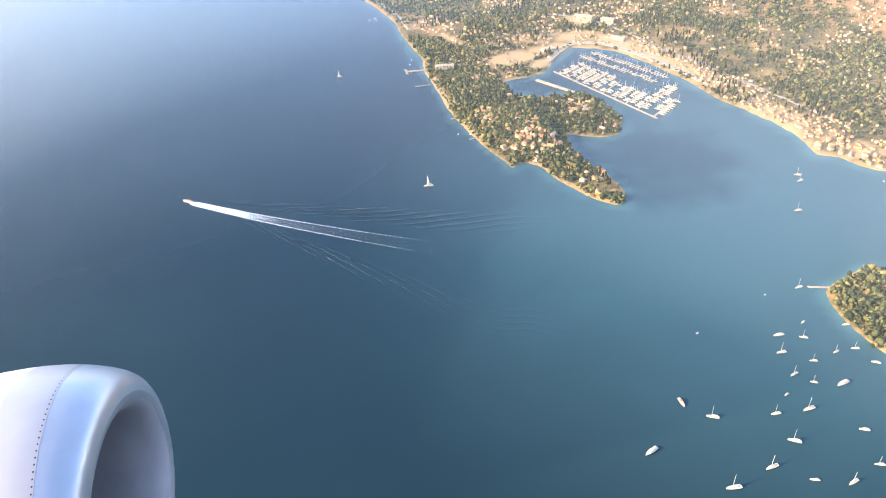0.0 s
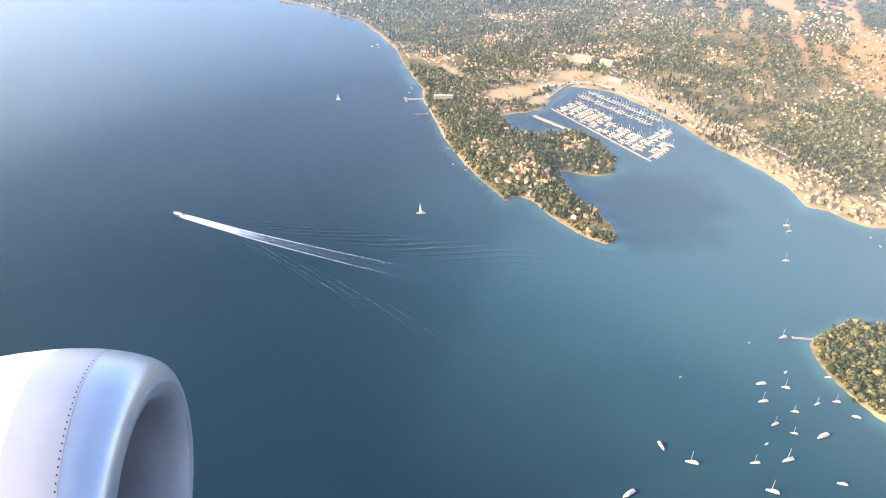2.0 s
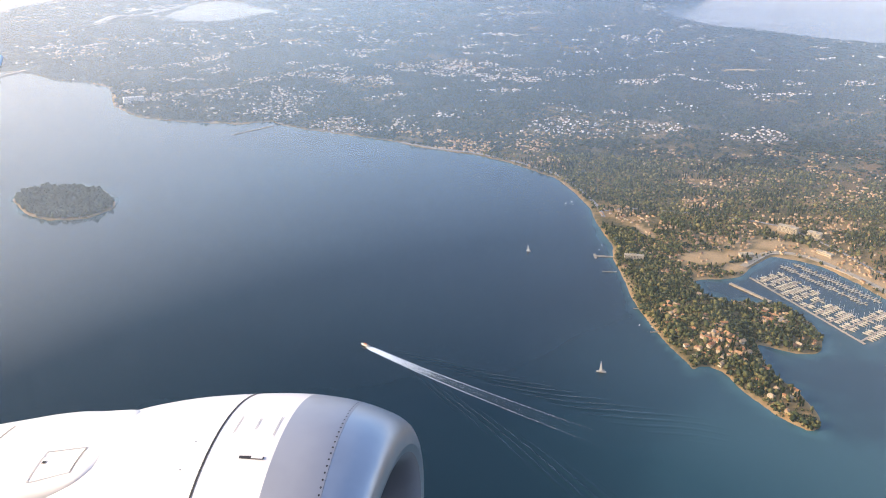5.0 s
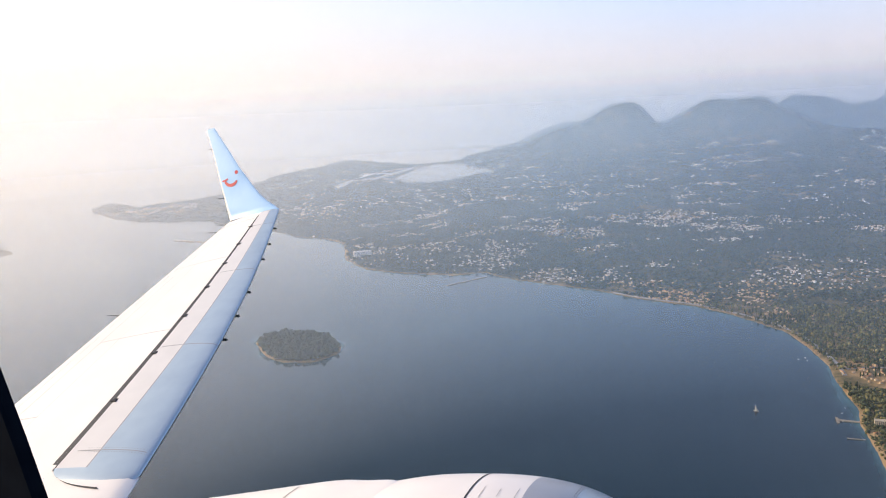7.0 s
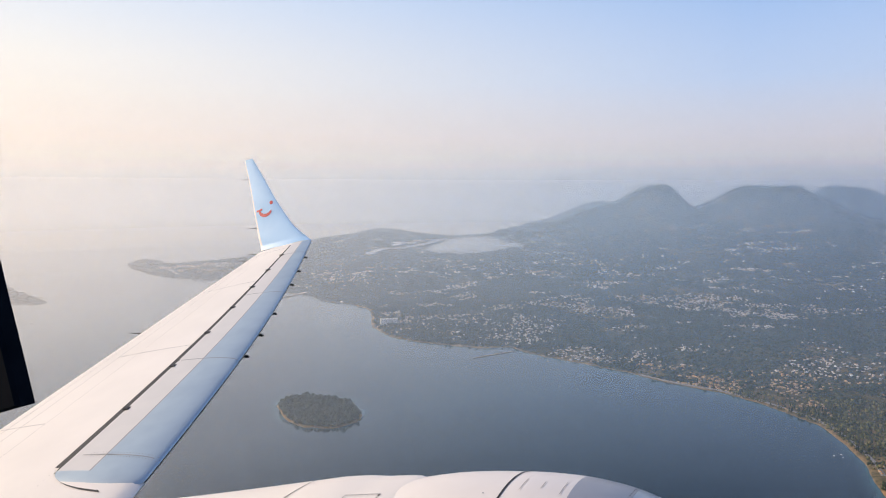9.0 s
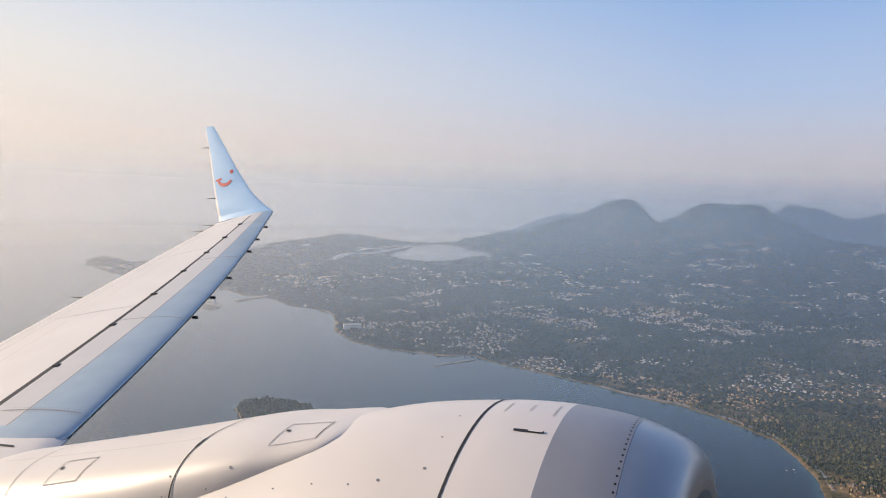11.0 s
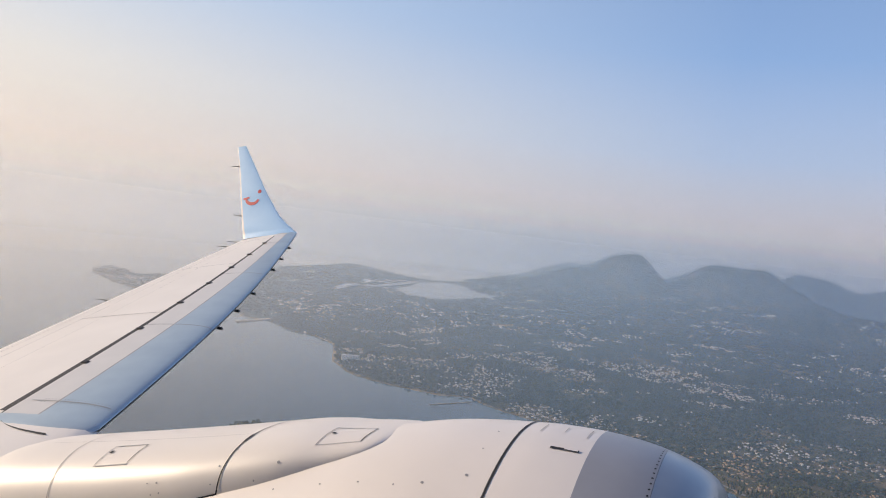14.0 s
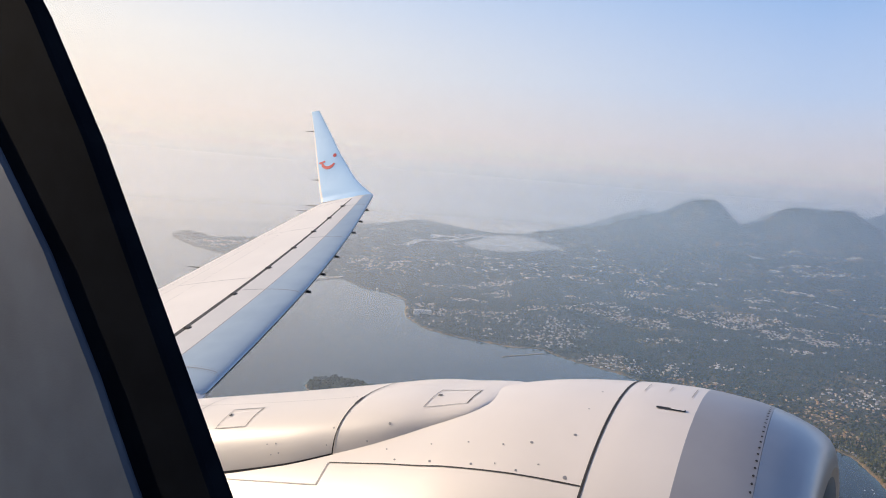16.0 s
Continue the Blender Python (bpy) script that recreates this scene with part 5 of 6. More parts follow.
def block(name, label, x, y, w, l, h, turn, storeys, skin=BLOCK_WHITE):
    """A long flat-roofed building with rows of dark windows."""
    z, _ = ground_z([x], [y])
    root = thing(name, label, "building", pose(x, y, z[0], 0, 0, turn))
    v, f = [], []
    box_into(v, f, (-w / 2, -l / 2, -1), (w / 2, l / 2, h))
    part("wall", mesh_from("wall", v, f, skin), root)
    v, f = [], []
    box_into(v, f, (-w / 2 - 0.12, -l / 2 - 0.12, h), (w / 2 + 0.12, l / 2 + 0.12, h + 0.18))
    box_into(v, f, (-w / 6, -l / 8, h + 0.18), (w / 6, l / 8, h + 0.8))
    part("roof", mesh_from("roof", v, f, skin), root)
    for s in range(storeys):
        v, f = [], []
        zc = h * (s + 0.55) / storeys
        n = int(l / 0.9)
        for q in (-1, 1):
            for k in range(n):
                yy = -l / 2 + l * (k + 0.5) / n
                box_into(v, f, (q * w / 2 - 0.03, yy - 0.26, zc - 0.2), (q * w / 2 + 0.03, yy + 0.26, zc + 0.2))
        part("window_row", mesh_from("window_row", v, f, GLASS_DARK), root, kind="stuff")


block("hotel", "long white hotel block on the wooded shore", 263, 378, 3.2, 12, 3.2, 62, 4)
block("apartment_block", "large cream apartment block in the town", 394, 388, 5, 13, 4.2, 30, 5)
block("apartment_block", "white flat-roofed block beside the main road", 404, 374, 5, 9, 3.6, 30, 4)
block("warehouse", "low pale warehouse behind the marina", 337, 362, 4, 9, 1.7, 75, 1)
block("warehouse", "low pale warehouse behind the marina", 388, 348, 3.4, 10, 1.6, 15, 1)
block("shore_building", "long pale building on the far cape", -54, 1014, 8, 24, 7, 100, 3, material("bright_plaster", (0.74, 0.70, 0.64), 0.85, second=(0.66, 0.62, 0.56), scale=0.4))

# ---- roads, quays and piers ----
ASPHALT = material("pale_asphalt", (0.22, 0.20, 0.18), 0.9, second=(0.30, 0.27, 0.24), scale=0.4)
CONCRETE = material("quay_concrete", (0.42, 0.34, 0.24), 0.9, second=(0.34, 0.27, 0.19), scale=0.5)
PLANKS = material("pontoon_decking", (0.38, 0.31, 0.23), 0.85, second=(0.30, 0.25, 0.19), scale=1.0)


def smooth_path(pts, step):
    out = []
    q = [Vector(p) for p in pts]
    for i in range(len(q) - 1):
        p0, p1, p2, p3 = q[max(i - 1, 0)], q[i], q[i + 1], q[min(i + 2, len(q) - 1)]
        n = max(2, int((p2 - p1).length / step))
        for k in range(n):
            u = k / n
            out.append(0.5 * ((2 * p1) + (p2 - p0) * u + (2 * p0 - 5 * p1 + 4 * p2 - p3) * u * u + (3 * p1 - p0 - 3 * p2 + p3) * u ** 3))
    out.append(q[-1])
    return out


def road(name, label, pts, width, lift=0.12, mat=ASPHALT):
    path = smooth_path([(x, y, 0) for x, y in pts], 3)
    verts, faces = [], []
    z, _ = ground_z([p.x for p in path], [p.y for p in path])
    for i, p in enumerate(path):
        way = (path[min(i + 1, len(path) - 1)] - path[max(i - 1, 0)]).normalized()
        side = Vector((-way.y, way.x, 0)) * width / 2
        for s in (-1, 1):
            for h in (-0.6, lift):
                verts.append((p.x + side.x * s, p.y + side.y * s, z[i] + h + 0.15))
    for i in range(len(path) - 1):
        a, b = i * 4, i * 4 + 4
        faces += [(a + 1, a + 3, b + 3, b + 1), (a, a + 1, b + 1, b), (a + 3, a + 2, b + 2, b + 3)]
    thing(name, label, "road", kind="structure", data=mesh_from(name, verts, faces, mat))


road("road_coast", "pale coast road along the curved shore", [(210, 726), (230, 699), (247, 681), (267, 662), (287, 630), (301, 594), (308, 559), (305, 525), (300, 497), (296, 480), (288, 458)], 2.6)
road("road_town", "pale main road through the town", [(296, 470), (318, 468), (345, 448), (372, 425), (396, 398), (402, 360), (398, 320), (396, 280), (392, 245), (388, 210), (384, 185)], 2.0)
road("quay_road", "pale quay along the marina", [(323, 348), (342, 357), (357, 362), (373, 352), (378, 331), (379, 306), (377, 281), (374, 264)], 4.5, 0.1, CONCRETE)


def deck(name, label, a, b, width, top, mat, category="pier", thick=0.5, group=""):
    """A straight deck over the water, from a to b, on posts."""
    a, b = Vector((*a, 0)), Vector((*b, 0))
    way = (b - a).normalized()
    turn = math.degrees(math.atan2(way.y, way.x))
    length = (b - a).length
    root = thing(name, label, category, pose(a.x, a.y, SEA, 0, 0, turn), group)
    v, f = [], []
    box_into(v, f, (0, -width / 2, top - thick), (length, width / 2, top))
    part("deck", mesh_from("deck", v, f, mat), root)
    v, f = [], []
    n = max(2, int(length / 4))
    for k in range(n + 1):
        for s in (-1, 1):
            x = length * k / n
            box_into(v, f, (x - 0.1, s * width * 0.42 - 0.1, -1.5), (x + 0.1, s * width * 0.42 + 0.1, top + 0.25))
    part("posts", mesh_from("posts", v, f, CONCRETE), root, kind="stuff")
    return root


deck("breakwater", "pale stone breakwater at the marina mouth", (299, 330), (304, 302), 2.0, 0.7, CONCRETE, "breakwater", 2.2)
deck("pier", "pale bathing pier on the beach", (254, 388), (244, 393), 1.6, 0.5, PLANKS)
deck("pier", "cross deck at the pier head", (242, 389), (245, 396), 1.4, 0.5, PLANKS)
deck("jetty", "thin wooden jetty on the shore", (243, 366), (235, 369), 0.6, 0.4, PLANKS)
deck("jetty", "thin wooden jetty on the shore", (230, 316), (225, 318), 0.5, 0.4, PLANKS)
deck("jetty", "thin wooden jetty on the shore", (223, 290), (218, 291), 0.5, 0.4, PLANKS)
deck("jetty", "short wooden jetty on the island", (251, 104), (245, 109), 0.7, 0.4, PLANKS)
deck("jetty", "long jetty on the far bay", (95, 840), (48, 806), 2.0, 0.6, CONCRETE)
deck("breakwater", "low breakwater off the old town", (-382, 1279), (-300, 1223), 4, 1.2, CONCRETE, "breakwater", 3)
deck("breakwater", "harbour mole beside the old town", (-261, 1266), (-222, 1347), 8, 1.5, CONCRETE, "breakwater", 3)


# ---- boats ----
HULL_WHITE = material("gelcoat_cream", (0.56, 0.49, 0.38), 0.35, second=(0.48, 0.42, 0.32), scale=1.5)
CABIN_TINT = material("cabin_beige", (0.54, 0.46, 0.34), 0.5, second=(0.45, 0.38, 0.28), scale=2)
FRESH_WHITE = material("fresh_white_gelcoat", (0.64, 0.59, 0.50), 0.3, second=(0.57, 0.52, 0.44), scale=1.5)
SAIL = material("sailcloth", (0.58, 0.55, 0.48), 0.8, second=(0.50, 0.47, 0.41), scale=1)
SPAR = material("spar_aluminium", (0.62, 0.62, 0.60), 0.35, 0.6)
ORANGE = material("orange_canopy", (0.70, 0.22, 0.06), 0.6, second=(0.60, 0.18, 0.05), scale=2)


def hull_mesh(name, L, B, H, mat):
    """A boat's hull: sections from stern to bow, with sheer and a flat deck."""
    verts, faces = [], []
    secs = [(-0.5, 0.78, 0.0), (-0.3, 0.95, 0.0), (-0.05, 1.0, 0.02), (0.2, 0.86, 0.08), (0.38, 0.52, 0.18), (0.48, 0.16, 0.28), (0.5, 0.01, 0.32)]
    for x, w, lift in secs:
        for y, z in ((-1, 1 + lift), (-0.86, 0.35), (-0.3, -0.35), (0.3, -0.35), (0.86, 0.35), (1, 1 + lift)):
            verts.append((x * L, y * w * B / 2, z * H))
    n = len(secs)
    for i in range(n - 1):
        for j in range(6):
            a, b = i * 6 + j, i * 6 + (j + 1) % 6
            faces.append((a, a + 6, b + 6, b))
    faces.append((5, 4, 3, 2, 1, 0))
    return mesh_from(name, verts, faces, mat)


def sailing_boat(name, label, L, sails, group="moored boats"):
    root = thing(name, label, "boat", group=group)
    B, H = L * 0.29, L * 0.10
    part("hull", hull_mesh("hull", L, B, H, HULL_WHITE), root)
    v, f = [], []
    box_into(v, f, (-L * 0.18, -B * 0.26, H), (L * 0.20, B * 0.26, H * 1.75))
    part("cabin", mesh_from("cabin", v, f, CABIN_TINT), root)
    v, f = [], []
    box_into(v, f, (-L * 0.44, -B * 0.28, H * 1.0), (-L * 0.22, B * 0.28, H * 1.03))
    part("cockpit", mesh_from("cockpit", v, f, CABIN_TINT), root)
    v, f = [], []
    r = L * 0.013
    box_into(v, f, (L * 0.10 - r, -r, H), (L * 0.10 + r, r, L * 1.28))
    part("mast", mesh_from("mast", v, f, SPAR), root)
    v, f = [], []
    box_into(v, f, (-L * 0.32, -r * 2.2, H * 2.5), (L * 0.10, r * 2.2, H * 2.5 + r * 4))
    part("boom", mesh_from("boom", v, f, CABIN_TINT), root)
    if sails:
        for nm, pts in (("mainsail", [(L * 0.08, 0, L * 1.25), (L * 0.08, 0, H * 2.9), (-L * 0.12, L * 0.06, H * 2.9), (-L * 0.02, L * 0.05, L * 0.70)]), ("jib", [(L * 0.12, 0, L * 1.1), (L * 0.20, 0, H * 1.5), (L * 0.06, L * 0.08, H * 2.2)])):
            k = len(pts)
            v = [Vector(p) for p in pts] + [Vector(p) + Vector((0, 0.02, 0)) for p in pts]
            f = [tuple(range(k)), tuple(range(2 * k - 1, k - 1, -1))] + [(i, (i + 1) % k, k + (i + 1) % k, k + i) for i in range(k)]
            part(nm, mesh_from(nm, v, f, SAIL), root)
    return root


def motor_boat(name, label, L, mat=CABIN_TINT, group="moored boats", skin=None):
    root = thing(name, label, "boat", group=group)
    B, H = L * 0.31, L * 0.11
    part("hull", hull_mesh("hull", L, B, H, skin or HULL_WHITE), root)
    v, f = [], []
    k = len(v)
    for x0, x1, w, z0, z1, rake in ((-0.30, 0.24, 0.36, 1.0, 1.9, 0.10),):
        v += [Vector((x0 * L, -w * B, z0 * H)), Vector((x1 * L, -w * B * 0.8, z0 * H)), Vector((x1 * L, w * B * 0.8, z0 * H)), Vector((x0 * L, w * B, z0 * H)),
              Vector((x0 * L, -w * B * 0.92, z1 * H)), Vector(((x1 - rake) * L, -w * B * 0.7, z1 * H)), Vector(((x1 - rake) * L, w * B * 0.7, z1 * H)), Vector((x0 * L, w * B * 0.92, z1 * H))]
        f += [(4, 5, 6, 7), (0, 1, 5, 4), (1, 2, 6, 5), (2, 3, 7, 6), (3, 0, 4, 7)]
    part("cabin", mesh_from("cabin", v, f, skin or HULL_WHITE), root)
    v, f = [], []
    box_into(v, f, (-L * 0.22, -B * 0.30, H * 1.9), (L * 0.04, B * 0.30, H * 2.1))
    box_into(v, f, (L * 0.0, -B * 0.24, H * 2.1), (L * 0.05, B * 0.24, H * 2.5))
    part("flybridge", mesh_from("flybridge", v, f, mat), root)
    v, f = [], []
    box_into(v, f, (-L * 0.46, -B * 0.34, H * 1.0), (-L * 0.30, B * 0.34, H * 1.05))
    part("aft_deck", mesh_from("aft_deck", v, f, CABIN_TINT), root)
    return root


def moor(root, spots):
    """The boat at each (x, y, heading, scale); the first is the one built."""
    for i, (x, y, turn, s) in enumerate(spots):
        m = pose(x, y, SEA, 0, 0, turn) @ Matrix.Scale(s, 4)
        if i == 0:
            root.matrix_world = m
        else:
            c = copy_thing(root, pose(x, y, SEA, 0, 0, turn))
            c.scale = (s, s, s)


SAILORS = [(291, 144), (315, 159), (319, 163), (242, 111), (205, 93), (218, 93), (220, 82), (227, 79), (210, 84), (199, 84), (201, 78), (179, 77), (189, 72), (174, 67), (160, 65), (145, 67), (162, 88), (174, 48), (186, 47)]
sizes = [1, 1, 0.9, 1.0, 1.05, 0.85, 0.8, 0.8, 0.8, 0.95, 0.7, 0.95, 1.25, 1.15, 1.25, 1.35, 1.15, 1.1, 0.85]
moor(sailing_boat("sailing_yacht", "white sailing yacht at anchor with bare mast", 3.5, False), [(x, y, 150 + 24 * math.sin(i * 2.3), s) for i, ((x, y), s) in enumerate(zip(SAILORS, sizes))])
MOTORS = [(212, 99), (225, 98), (236, 88), (226, 71), (208, 72), (189, 80), (195, 57), (166, 55), (136, 90)]
sizes = [1.0, 0.6, 0.7, 0.75, 1.25, 0.5, 0.8, 0.7, 1.25]
moor(motor_boat("motor_yacht", "white motor yacht at anchor in the bay", 4.0), [(x, y, 155 + 30 * math.sin(i * 1.7), s) for i, ((x, y), s) in enumerate(zip(MOTORS, sizes))])
moor(motor_boat("fishing_boat", "small dark-decked fishing boat with mast", 3.8, ORANGE), [(159, 98, 250, 1.0)])
moor(sailing_boat("sailing_boat", "white sailing boat under full sail off the cape", 4.5, True, "boats under sail"), [(173, 264, 150, 1.0), (206, 414, 140, 0.7)])
moor(motor_boat("day_boat", "small white day boat near the beach", 1.5), [(278, 498, 20, 1), (282, 494, 60, 1), (284, 500, 110, 1), (345, 135, 30, 1), (341, 128, 80, 1), (350, 130, 10, 1), (336, 122, 45, 1), (222, 296, 100, 1.1), (217, 300, 40, 1), (246, 391, 10, 1.1), (252, 402, 10, 1), (268, 412, 30, 1), (258, 409, 60, 1), (190, 117, 0, 0.9), (228, 116, 0, 0.9)])
moor(motor_boat("far_ship", "distant pale ship off the old town", 9.0, group="distant ships", skin=FRESH_WHITE), [(-713, 2210, 20, 1), (-690, 2273, 80, 1.2), (-639, 2182, 40, 1), (-648, 2354, 10, 1), (-603, 2277, 0, 0.9), (-905, 1923, 30, 0.8), (-2003, 4168, 0, 1.5), (-550, 1039, 40, 0.5)])


def cruise_ship(x, y, turn, L):
    """A liner: hull with sheer, stepped decks with rows of windows, a raked funnel and a mast."""
    root = thing("cruise_ship", "white cruise ship lying off the harbour mole", "ship", pose(x, y, SEA, 0, 0, turn))
    part("hull", hull_mesh("hull", L, L * 0.15, L * 0.055, FRESH_WHITE), root)
    for k, (a, b, w) in enumerate(((-0.44, 0.34, 0.068), (-0.42, 0.31, 0.066), (-0.40, 0.28, 0.064), (-0.34, 0.25, 0.060), (-0.22, 0.20, 0.052))):
        z = L * (0.055 + 0.017 * k)
        v, f = [], []
        box_into(v, f, (a * L, -w * L, z), (b * L, w * L, z + L * 0.017))
        deck_ = part("deck", mesh_from("deck", v, f, FRESH_WHITE), root)
        v, f = [], []
        box_into(v, f, (a * L + 0.4, -w * L - 0.03, z + L * 0.005), (b * L - 0.4, w * L + 0.03, z + L * 0.011))
        part("window_band", mesh_from("window_band", v, f, GLASS_DARK), deck_, "dark row of cabin windows")
    v = [(-0.24 * L, -0.025 * L, 0.14 * L), (-0.14 * L, -0.025 * L, 0.14 * L), (-0.14 * L, 0.025 * L, 0.14 * L), (-0.24 * L, 0.025 * L, 0.14 * L),
         (-0.27 * L, -0.02 * L, 0.19 * L), (-0.19 * L, -0.02 * L, 0.19 * L), (-0.19 * L, 0.02 * L, 0.19 * L), (-0.27 * L, 0.02 * L, 0.19 * L)]
    part("funnel", mesh_from("funnel", v, [(4, 5, 6, 7), (0, 1, 5, 4), (1, 2, 6, 5), (2, 3, 7, 6), (3, 0, 4, 7)], GLASS_DARK), root, "dark raked funnel")
    v, f = [], []
    box_into(v, f, (0.12 * L, -0.004 * L, 0.13 * L), (0.13 * L, 0.004 * L, 0.21 * L))
    part("mast", mesh_from("mast", v, f, SPAR), root)


cruise_ship(-294, 1218, -43, 56)


def build_marina():
    pontoons = [((324, 338), (322, 251), 1.3)]
    rows = []
    for y in (332.5, 325.5, 318.5, 311.5, 304.5):
        pontoons.append(((325, y), (349, y + 5), 0.8))
        rows.append((325.5, y, 349, y + 5, 2.05, 0.82, 1.75))
    for y in (295, 285.5, 276, 266.5):
        pontoons.append(((324, y), (343, y + 5), 0.9))
        rows.append((325.5, y, 343, y + 5, 2.5, 1.15, 2.3))
    for x in (359, 369):
        pontoons.append(((x - 3, 348), (x + 2, 286), 0.9))
        rows.append((x - 3, 346, x + 2, 287, 2.1, 0.9, 1.95))
    pontoons.append(((323, 254), (350, 262), 1.1))
    rows.append((326, 255, 350, 262, 2.6, 1.2, 2.4))
    pontoons.append(((343, 270), (366, 276), 1.0))
    rows.append((344, 270.4, 366, 276, 2.5, 1.1, 2.3))
    dx, dy = -7, -4
    pontoons = [((a[0] + dx, a[1] + dy), (b[0] + dx, b[1] + dy), w) for a, b, w in pontoons]
    rows = [(x0 + dx, y0 + dy, x1 + dx, y1 + dy, *rest) for x0, y0, x1, y1, *rest in rows]
    for a, b, w in pontoons:
        deck("pontoon", "long floating marina pontoon lined with boats", a, b, w, 0.25, PLANKS, "pontoon", 0.4, "marina pontoons")
    sail = sailing_boat("marina_yacht", "white yacht moored stern-to in the marina", 3.4, False, "boats in the marina")
    motor = motor_boat("marina_cruiser", "white cruiser moored in the marina", 3.2, group="boats in the marina")
    a, b = [], []
    for x0, y0, x1, y1, step, scale, off in rows:
        length = math.hypot(x1 - x0, y1 - y0)
        wx, wy = (x1 - x0) / length, (y1 - y0) / length
        ang = math.degrees(math.atan2(wy, wx))
        n = int(length / step)
        for k in range(n):
            for s in (-1, 1):
                if rng.random() < 0.16:
                    continue
                x, y = x0 + wx * step * (k + 0.5) - wy * off * s, y0 + wy * step * (k + 0.5) + wx * off * s
                turn = ang + 90 * s + rng.normal(0, 3)
                (a if rng.random() < 0.68 else b).append((x, y, turn, scale * (0.72 + 0.3 * rng.random())))
    moor(sail, a[:340])
    moor(motor, b[:170])


build_marina()


# ---- speedboat and its wake ----
BOAT, HEAD = Vector((74, 322)), Vector((-0.53, 0.85)).normalized()
moor(motor_boat("speedboat", "white speedboat with orange canopy crossing the bay", 4.4, ORANGE, skin=FRESH_WHITE), [(BOAT.x, BOAT.y, math.degrees(math.atan2(HEAD.y, HEAD.x)), 1.25)])
TRAIL = smooth_path([(74.8, 320.5, 0), (98, 284, 0), (125, 246, 0), (147, 217, 0), (168, 192, 0)], 2.0)


def foam_sheet():
    """Foam whose cover follows the sheet's density and breaks up in streaks."""
    m = bpy.data.materials.new("foam_sheet")
    m.use_nodes = True
    t = m.node_tree
    b, out = t.nodes["Principled BSDF"], t.nodes["Material Output"]
    b.inputs["Base Color"].default_value, b.inputs["Roughness"].default_value = (0.86, 0.90, 0.92, 1), 0.9
    kind = t.nodes.new("ShaderNodeVertexColor")
    kind.layer_name = "foam"
    tc, n = t.nodes.new("ShaderNodeTexCoord"), t.nodes.new("ShaderNodeTexNoise")
    n.inputs["Scale"].default_value, n.inputs["Detail"].default_value = 1.8, 8
    t.links.new(tc.outputs["Object"], n.inputs["Vector"])
    cover = math_node(t, "MULTIPLY", math_node(t, "SUBTRACT", math_node(t, "ADD", kind.outputs[0], math_node(t, "MULTIPLY", n.outputs[0], 1.6)), 1.18), 1.6)
    cover.node.use_clamp = True
    clear, mix = t.nodes.new("ShaderNodeBsdfTransparent"), t.nodes.new("ShaderNodeMixShader")
    t.links.new(cover, mix.inputs[0])
    t.links.new(clear.outputs[0], mix.inputs[1])
    t.links.new(b.outputs[0], mix.inputs[2])
    t.links.new(mix.outputs[0], out.inputs["Surface"])
    return m


FOAM_SHEET = foam_sheet()


def along(s):
    i = min(int(s / 2.0), len(TRAIL) - 2)
    p, w = TRAIL[i], (TRAIL[i + 1] - TRAIL[i]).normalized()
    return p + w * (s - 2.0 * i), w


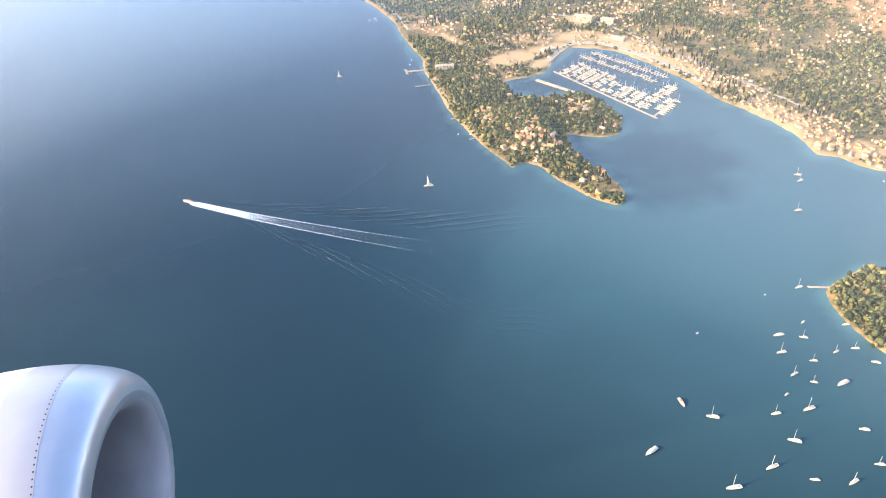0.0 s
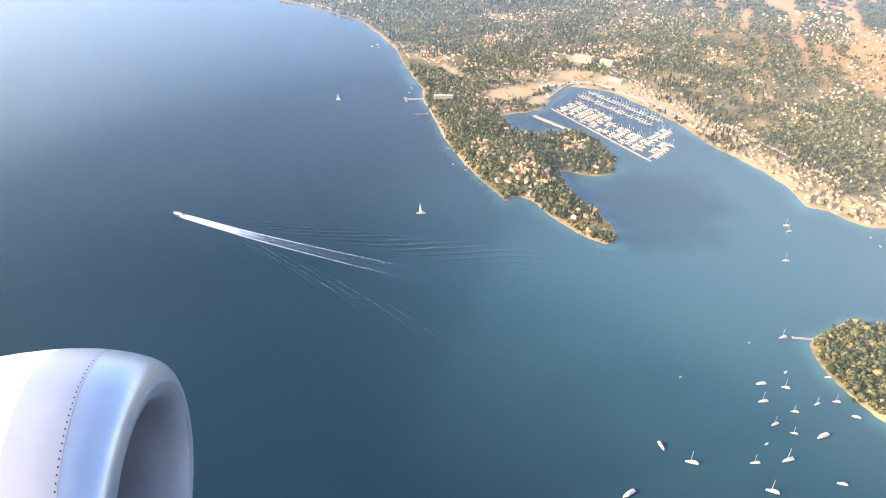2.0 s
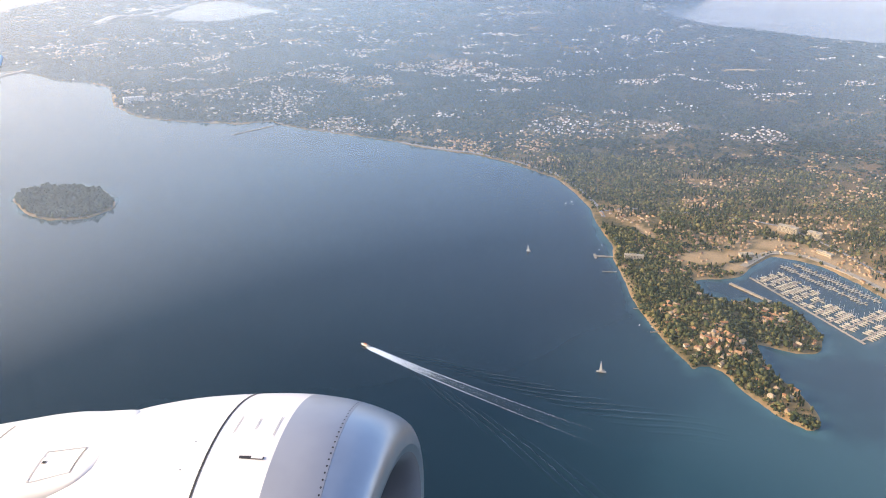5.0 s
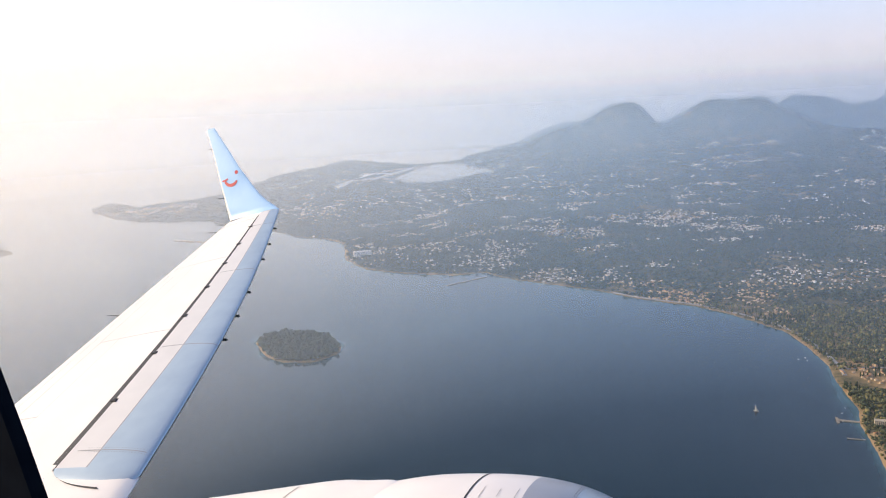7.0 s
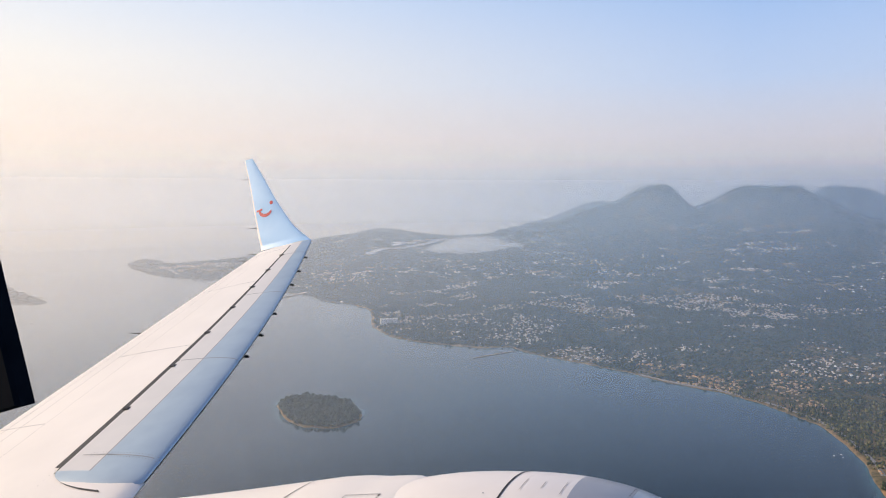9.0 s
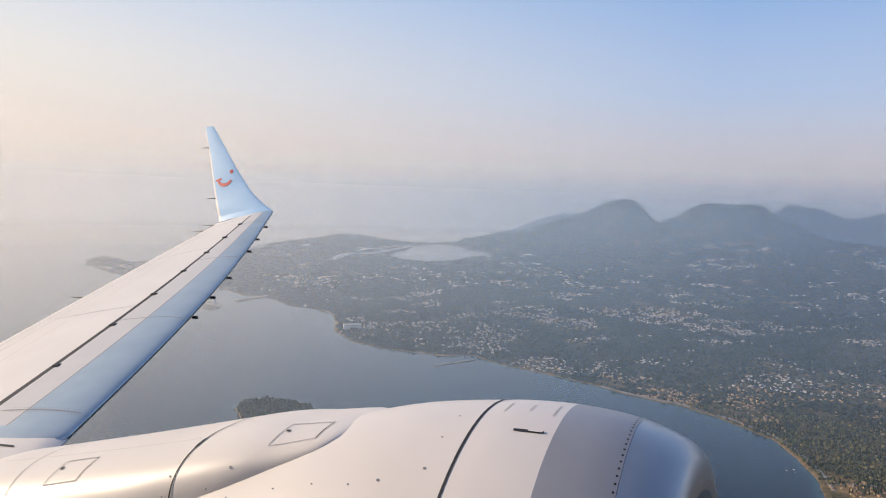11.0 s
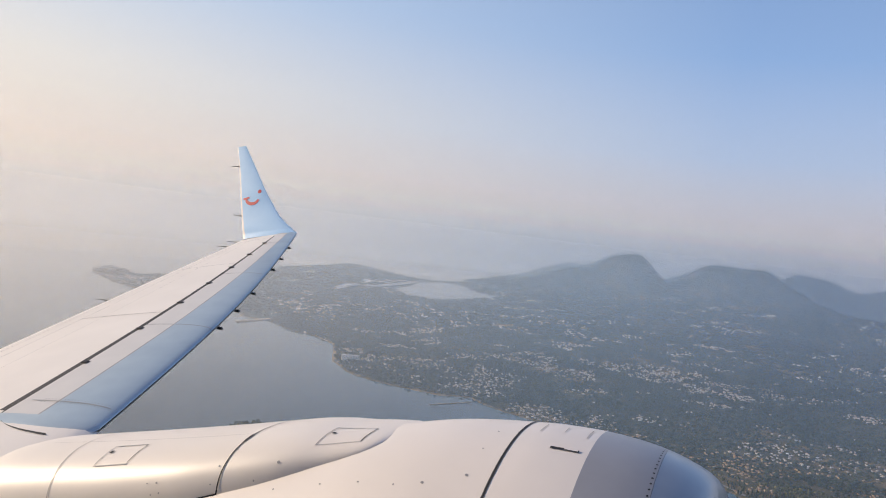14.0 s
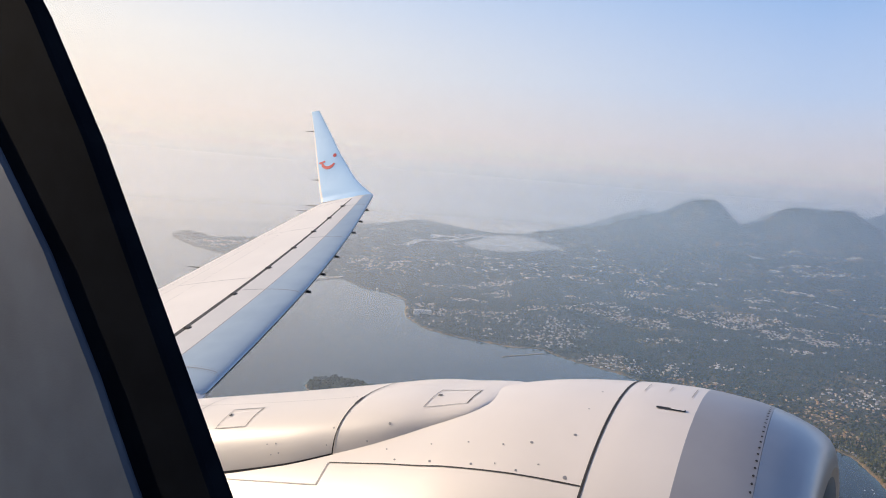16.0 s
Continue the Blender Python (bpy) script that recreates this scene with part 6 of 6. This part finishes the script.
def build_wake():
    """A thin sheet of foam: solid behind the boat, then two fine edges that thin out and break up."""
    verts, faces, dens = [], [], []
    cols = np.linspace(-1, 1, 25)
    steps = int(152 / 0.8)
    for i in range(steps + 1):
        s = 0.8 * i
        p, w = along(s)
        n = Vector((-w.y, w.x, 0))
        half = (0.85 + 0.45 * min(1, s / 5) + 0.021 * s) * 1.35
        for q in cols:
            c = p + n * half * q
            verts.append((c.x, c.y, 0.045 + 0.02 * (1 - q * q)))
            solid = 1.25 * math.exp(-(s / 44) ** 1.5) * max(0, 1 - abs(q) ** 6)
            rims = 0.86 * math.exp(-s / 210) * math.exp(-((abs(q) - 0.84) / 0.09) ** 2)
            veil = 0.56 * math.exp(-s / 150) * max(0, 1 - abs(q) ** 4)
            dens.append(max(solid, rims + veil) * (1 - (s / 152) ** 3))
    m = len(cols)
    for i in range(steps):
        faces += [(i * m + j, i * m + j + 1, (i + 1) * m + j + 1, (i + 1) * m + j) for j in range(m - 1)]
    me = mesh_from("wake_foam", verts, faces, FOAM_SHEET, smooth=True)
    layer = me.color_attributes.new("foam", "FLOAT_COLOR", "POINT")
    layer.data.foreach_set("color", np.repeat(np.array(dens, dtype=np.float32)[:, None], 4, 1).ravel())
    thing("wake_foam", "white foam trail behind the speedboat", "wake", Matrix.Translation((0, 0, SEA)), kind="stuff", data=me)
    # arms of the wake: fans of low curved ripples on both sides
    arms = [([(86, 314), (124, 272), (160, 234), (187, 210), (207, 188)], 1, 0.20), ([(88, 296), (105, 246), (134, 173), (150, 158), (172, 128)], -1, 0.13)]
    for pts, sign, lean in arms:
        path = smooth_path([(x, y, 0) for x, y in pts], 1.0)
        verts, faces, m = [], [], 60
        total = len(path) - 1
        for i, p in enumerate(path):
            w = (path[min(i + 1, total)] - path[max(i - 1, 0)]).normalized()
            n = Vector((-w.y, w.x, 0)) * sign
            u = i / total
            wide = 4 + 24 * u
            for j in range(m + 1):
                q = j / m
                y = wide * (q - 0.45)
                wave = math.sin(2 * math.pi * (y - lean * i * (1 + 0.3 * q) - 0.7 * math.sin(0.05 * i + 2 * q)) / (2.0 + 1.2 * u))
                window = (math.sin(math.pi * min(1, 0.05 + u)) ** 0.8) * math.sin(math.pi * q) ** 0.7
                c = p + n * y
                verts.append((c.x, c.y, -0.03 + 0.06 * window + 0.21 * window * wave))
        faces = [(i * (m + 1) + j, (i + 1) * (m + 1) + j, (i + 1) * (m + 1) + j + 1, i * (m + 1) + j + 1) for i in range(total) for j in range(m)]
        if sign < 0:
            faces = [f[::-1] for f in faces]
        thing("wake_waves", "low curved wake ripples on calm water", "wake", Matrix.Translation((0, 0, SEA)), kind="stuff", data=mesh_from("wake_waves", verts, faces, WATER, smooth=True))


build_wake()

# ---- airport by the lagoon ----
RUNWAY = material("runway_concrete", (0.46, 0.45, 0.43), 0.9, second=(0.38, 0.37, 0.35), scale=0.05)
road("runway", "long pale runway beside the lagoon", AIRFIELD, 26, 1.2, RUNWAY)
road("salt_flat", "pale salt flat beside the runway", [(-150, 2470), (-100, 2540), (-50, 2600)], 60, 1.0, material("salt_white", (0.66, 0.64, 0.60), 0.8, second=(0.55, 0.54, 0.52), scale=0.05))
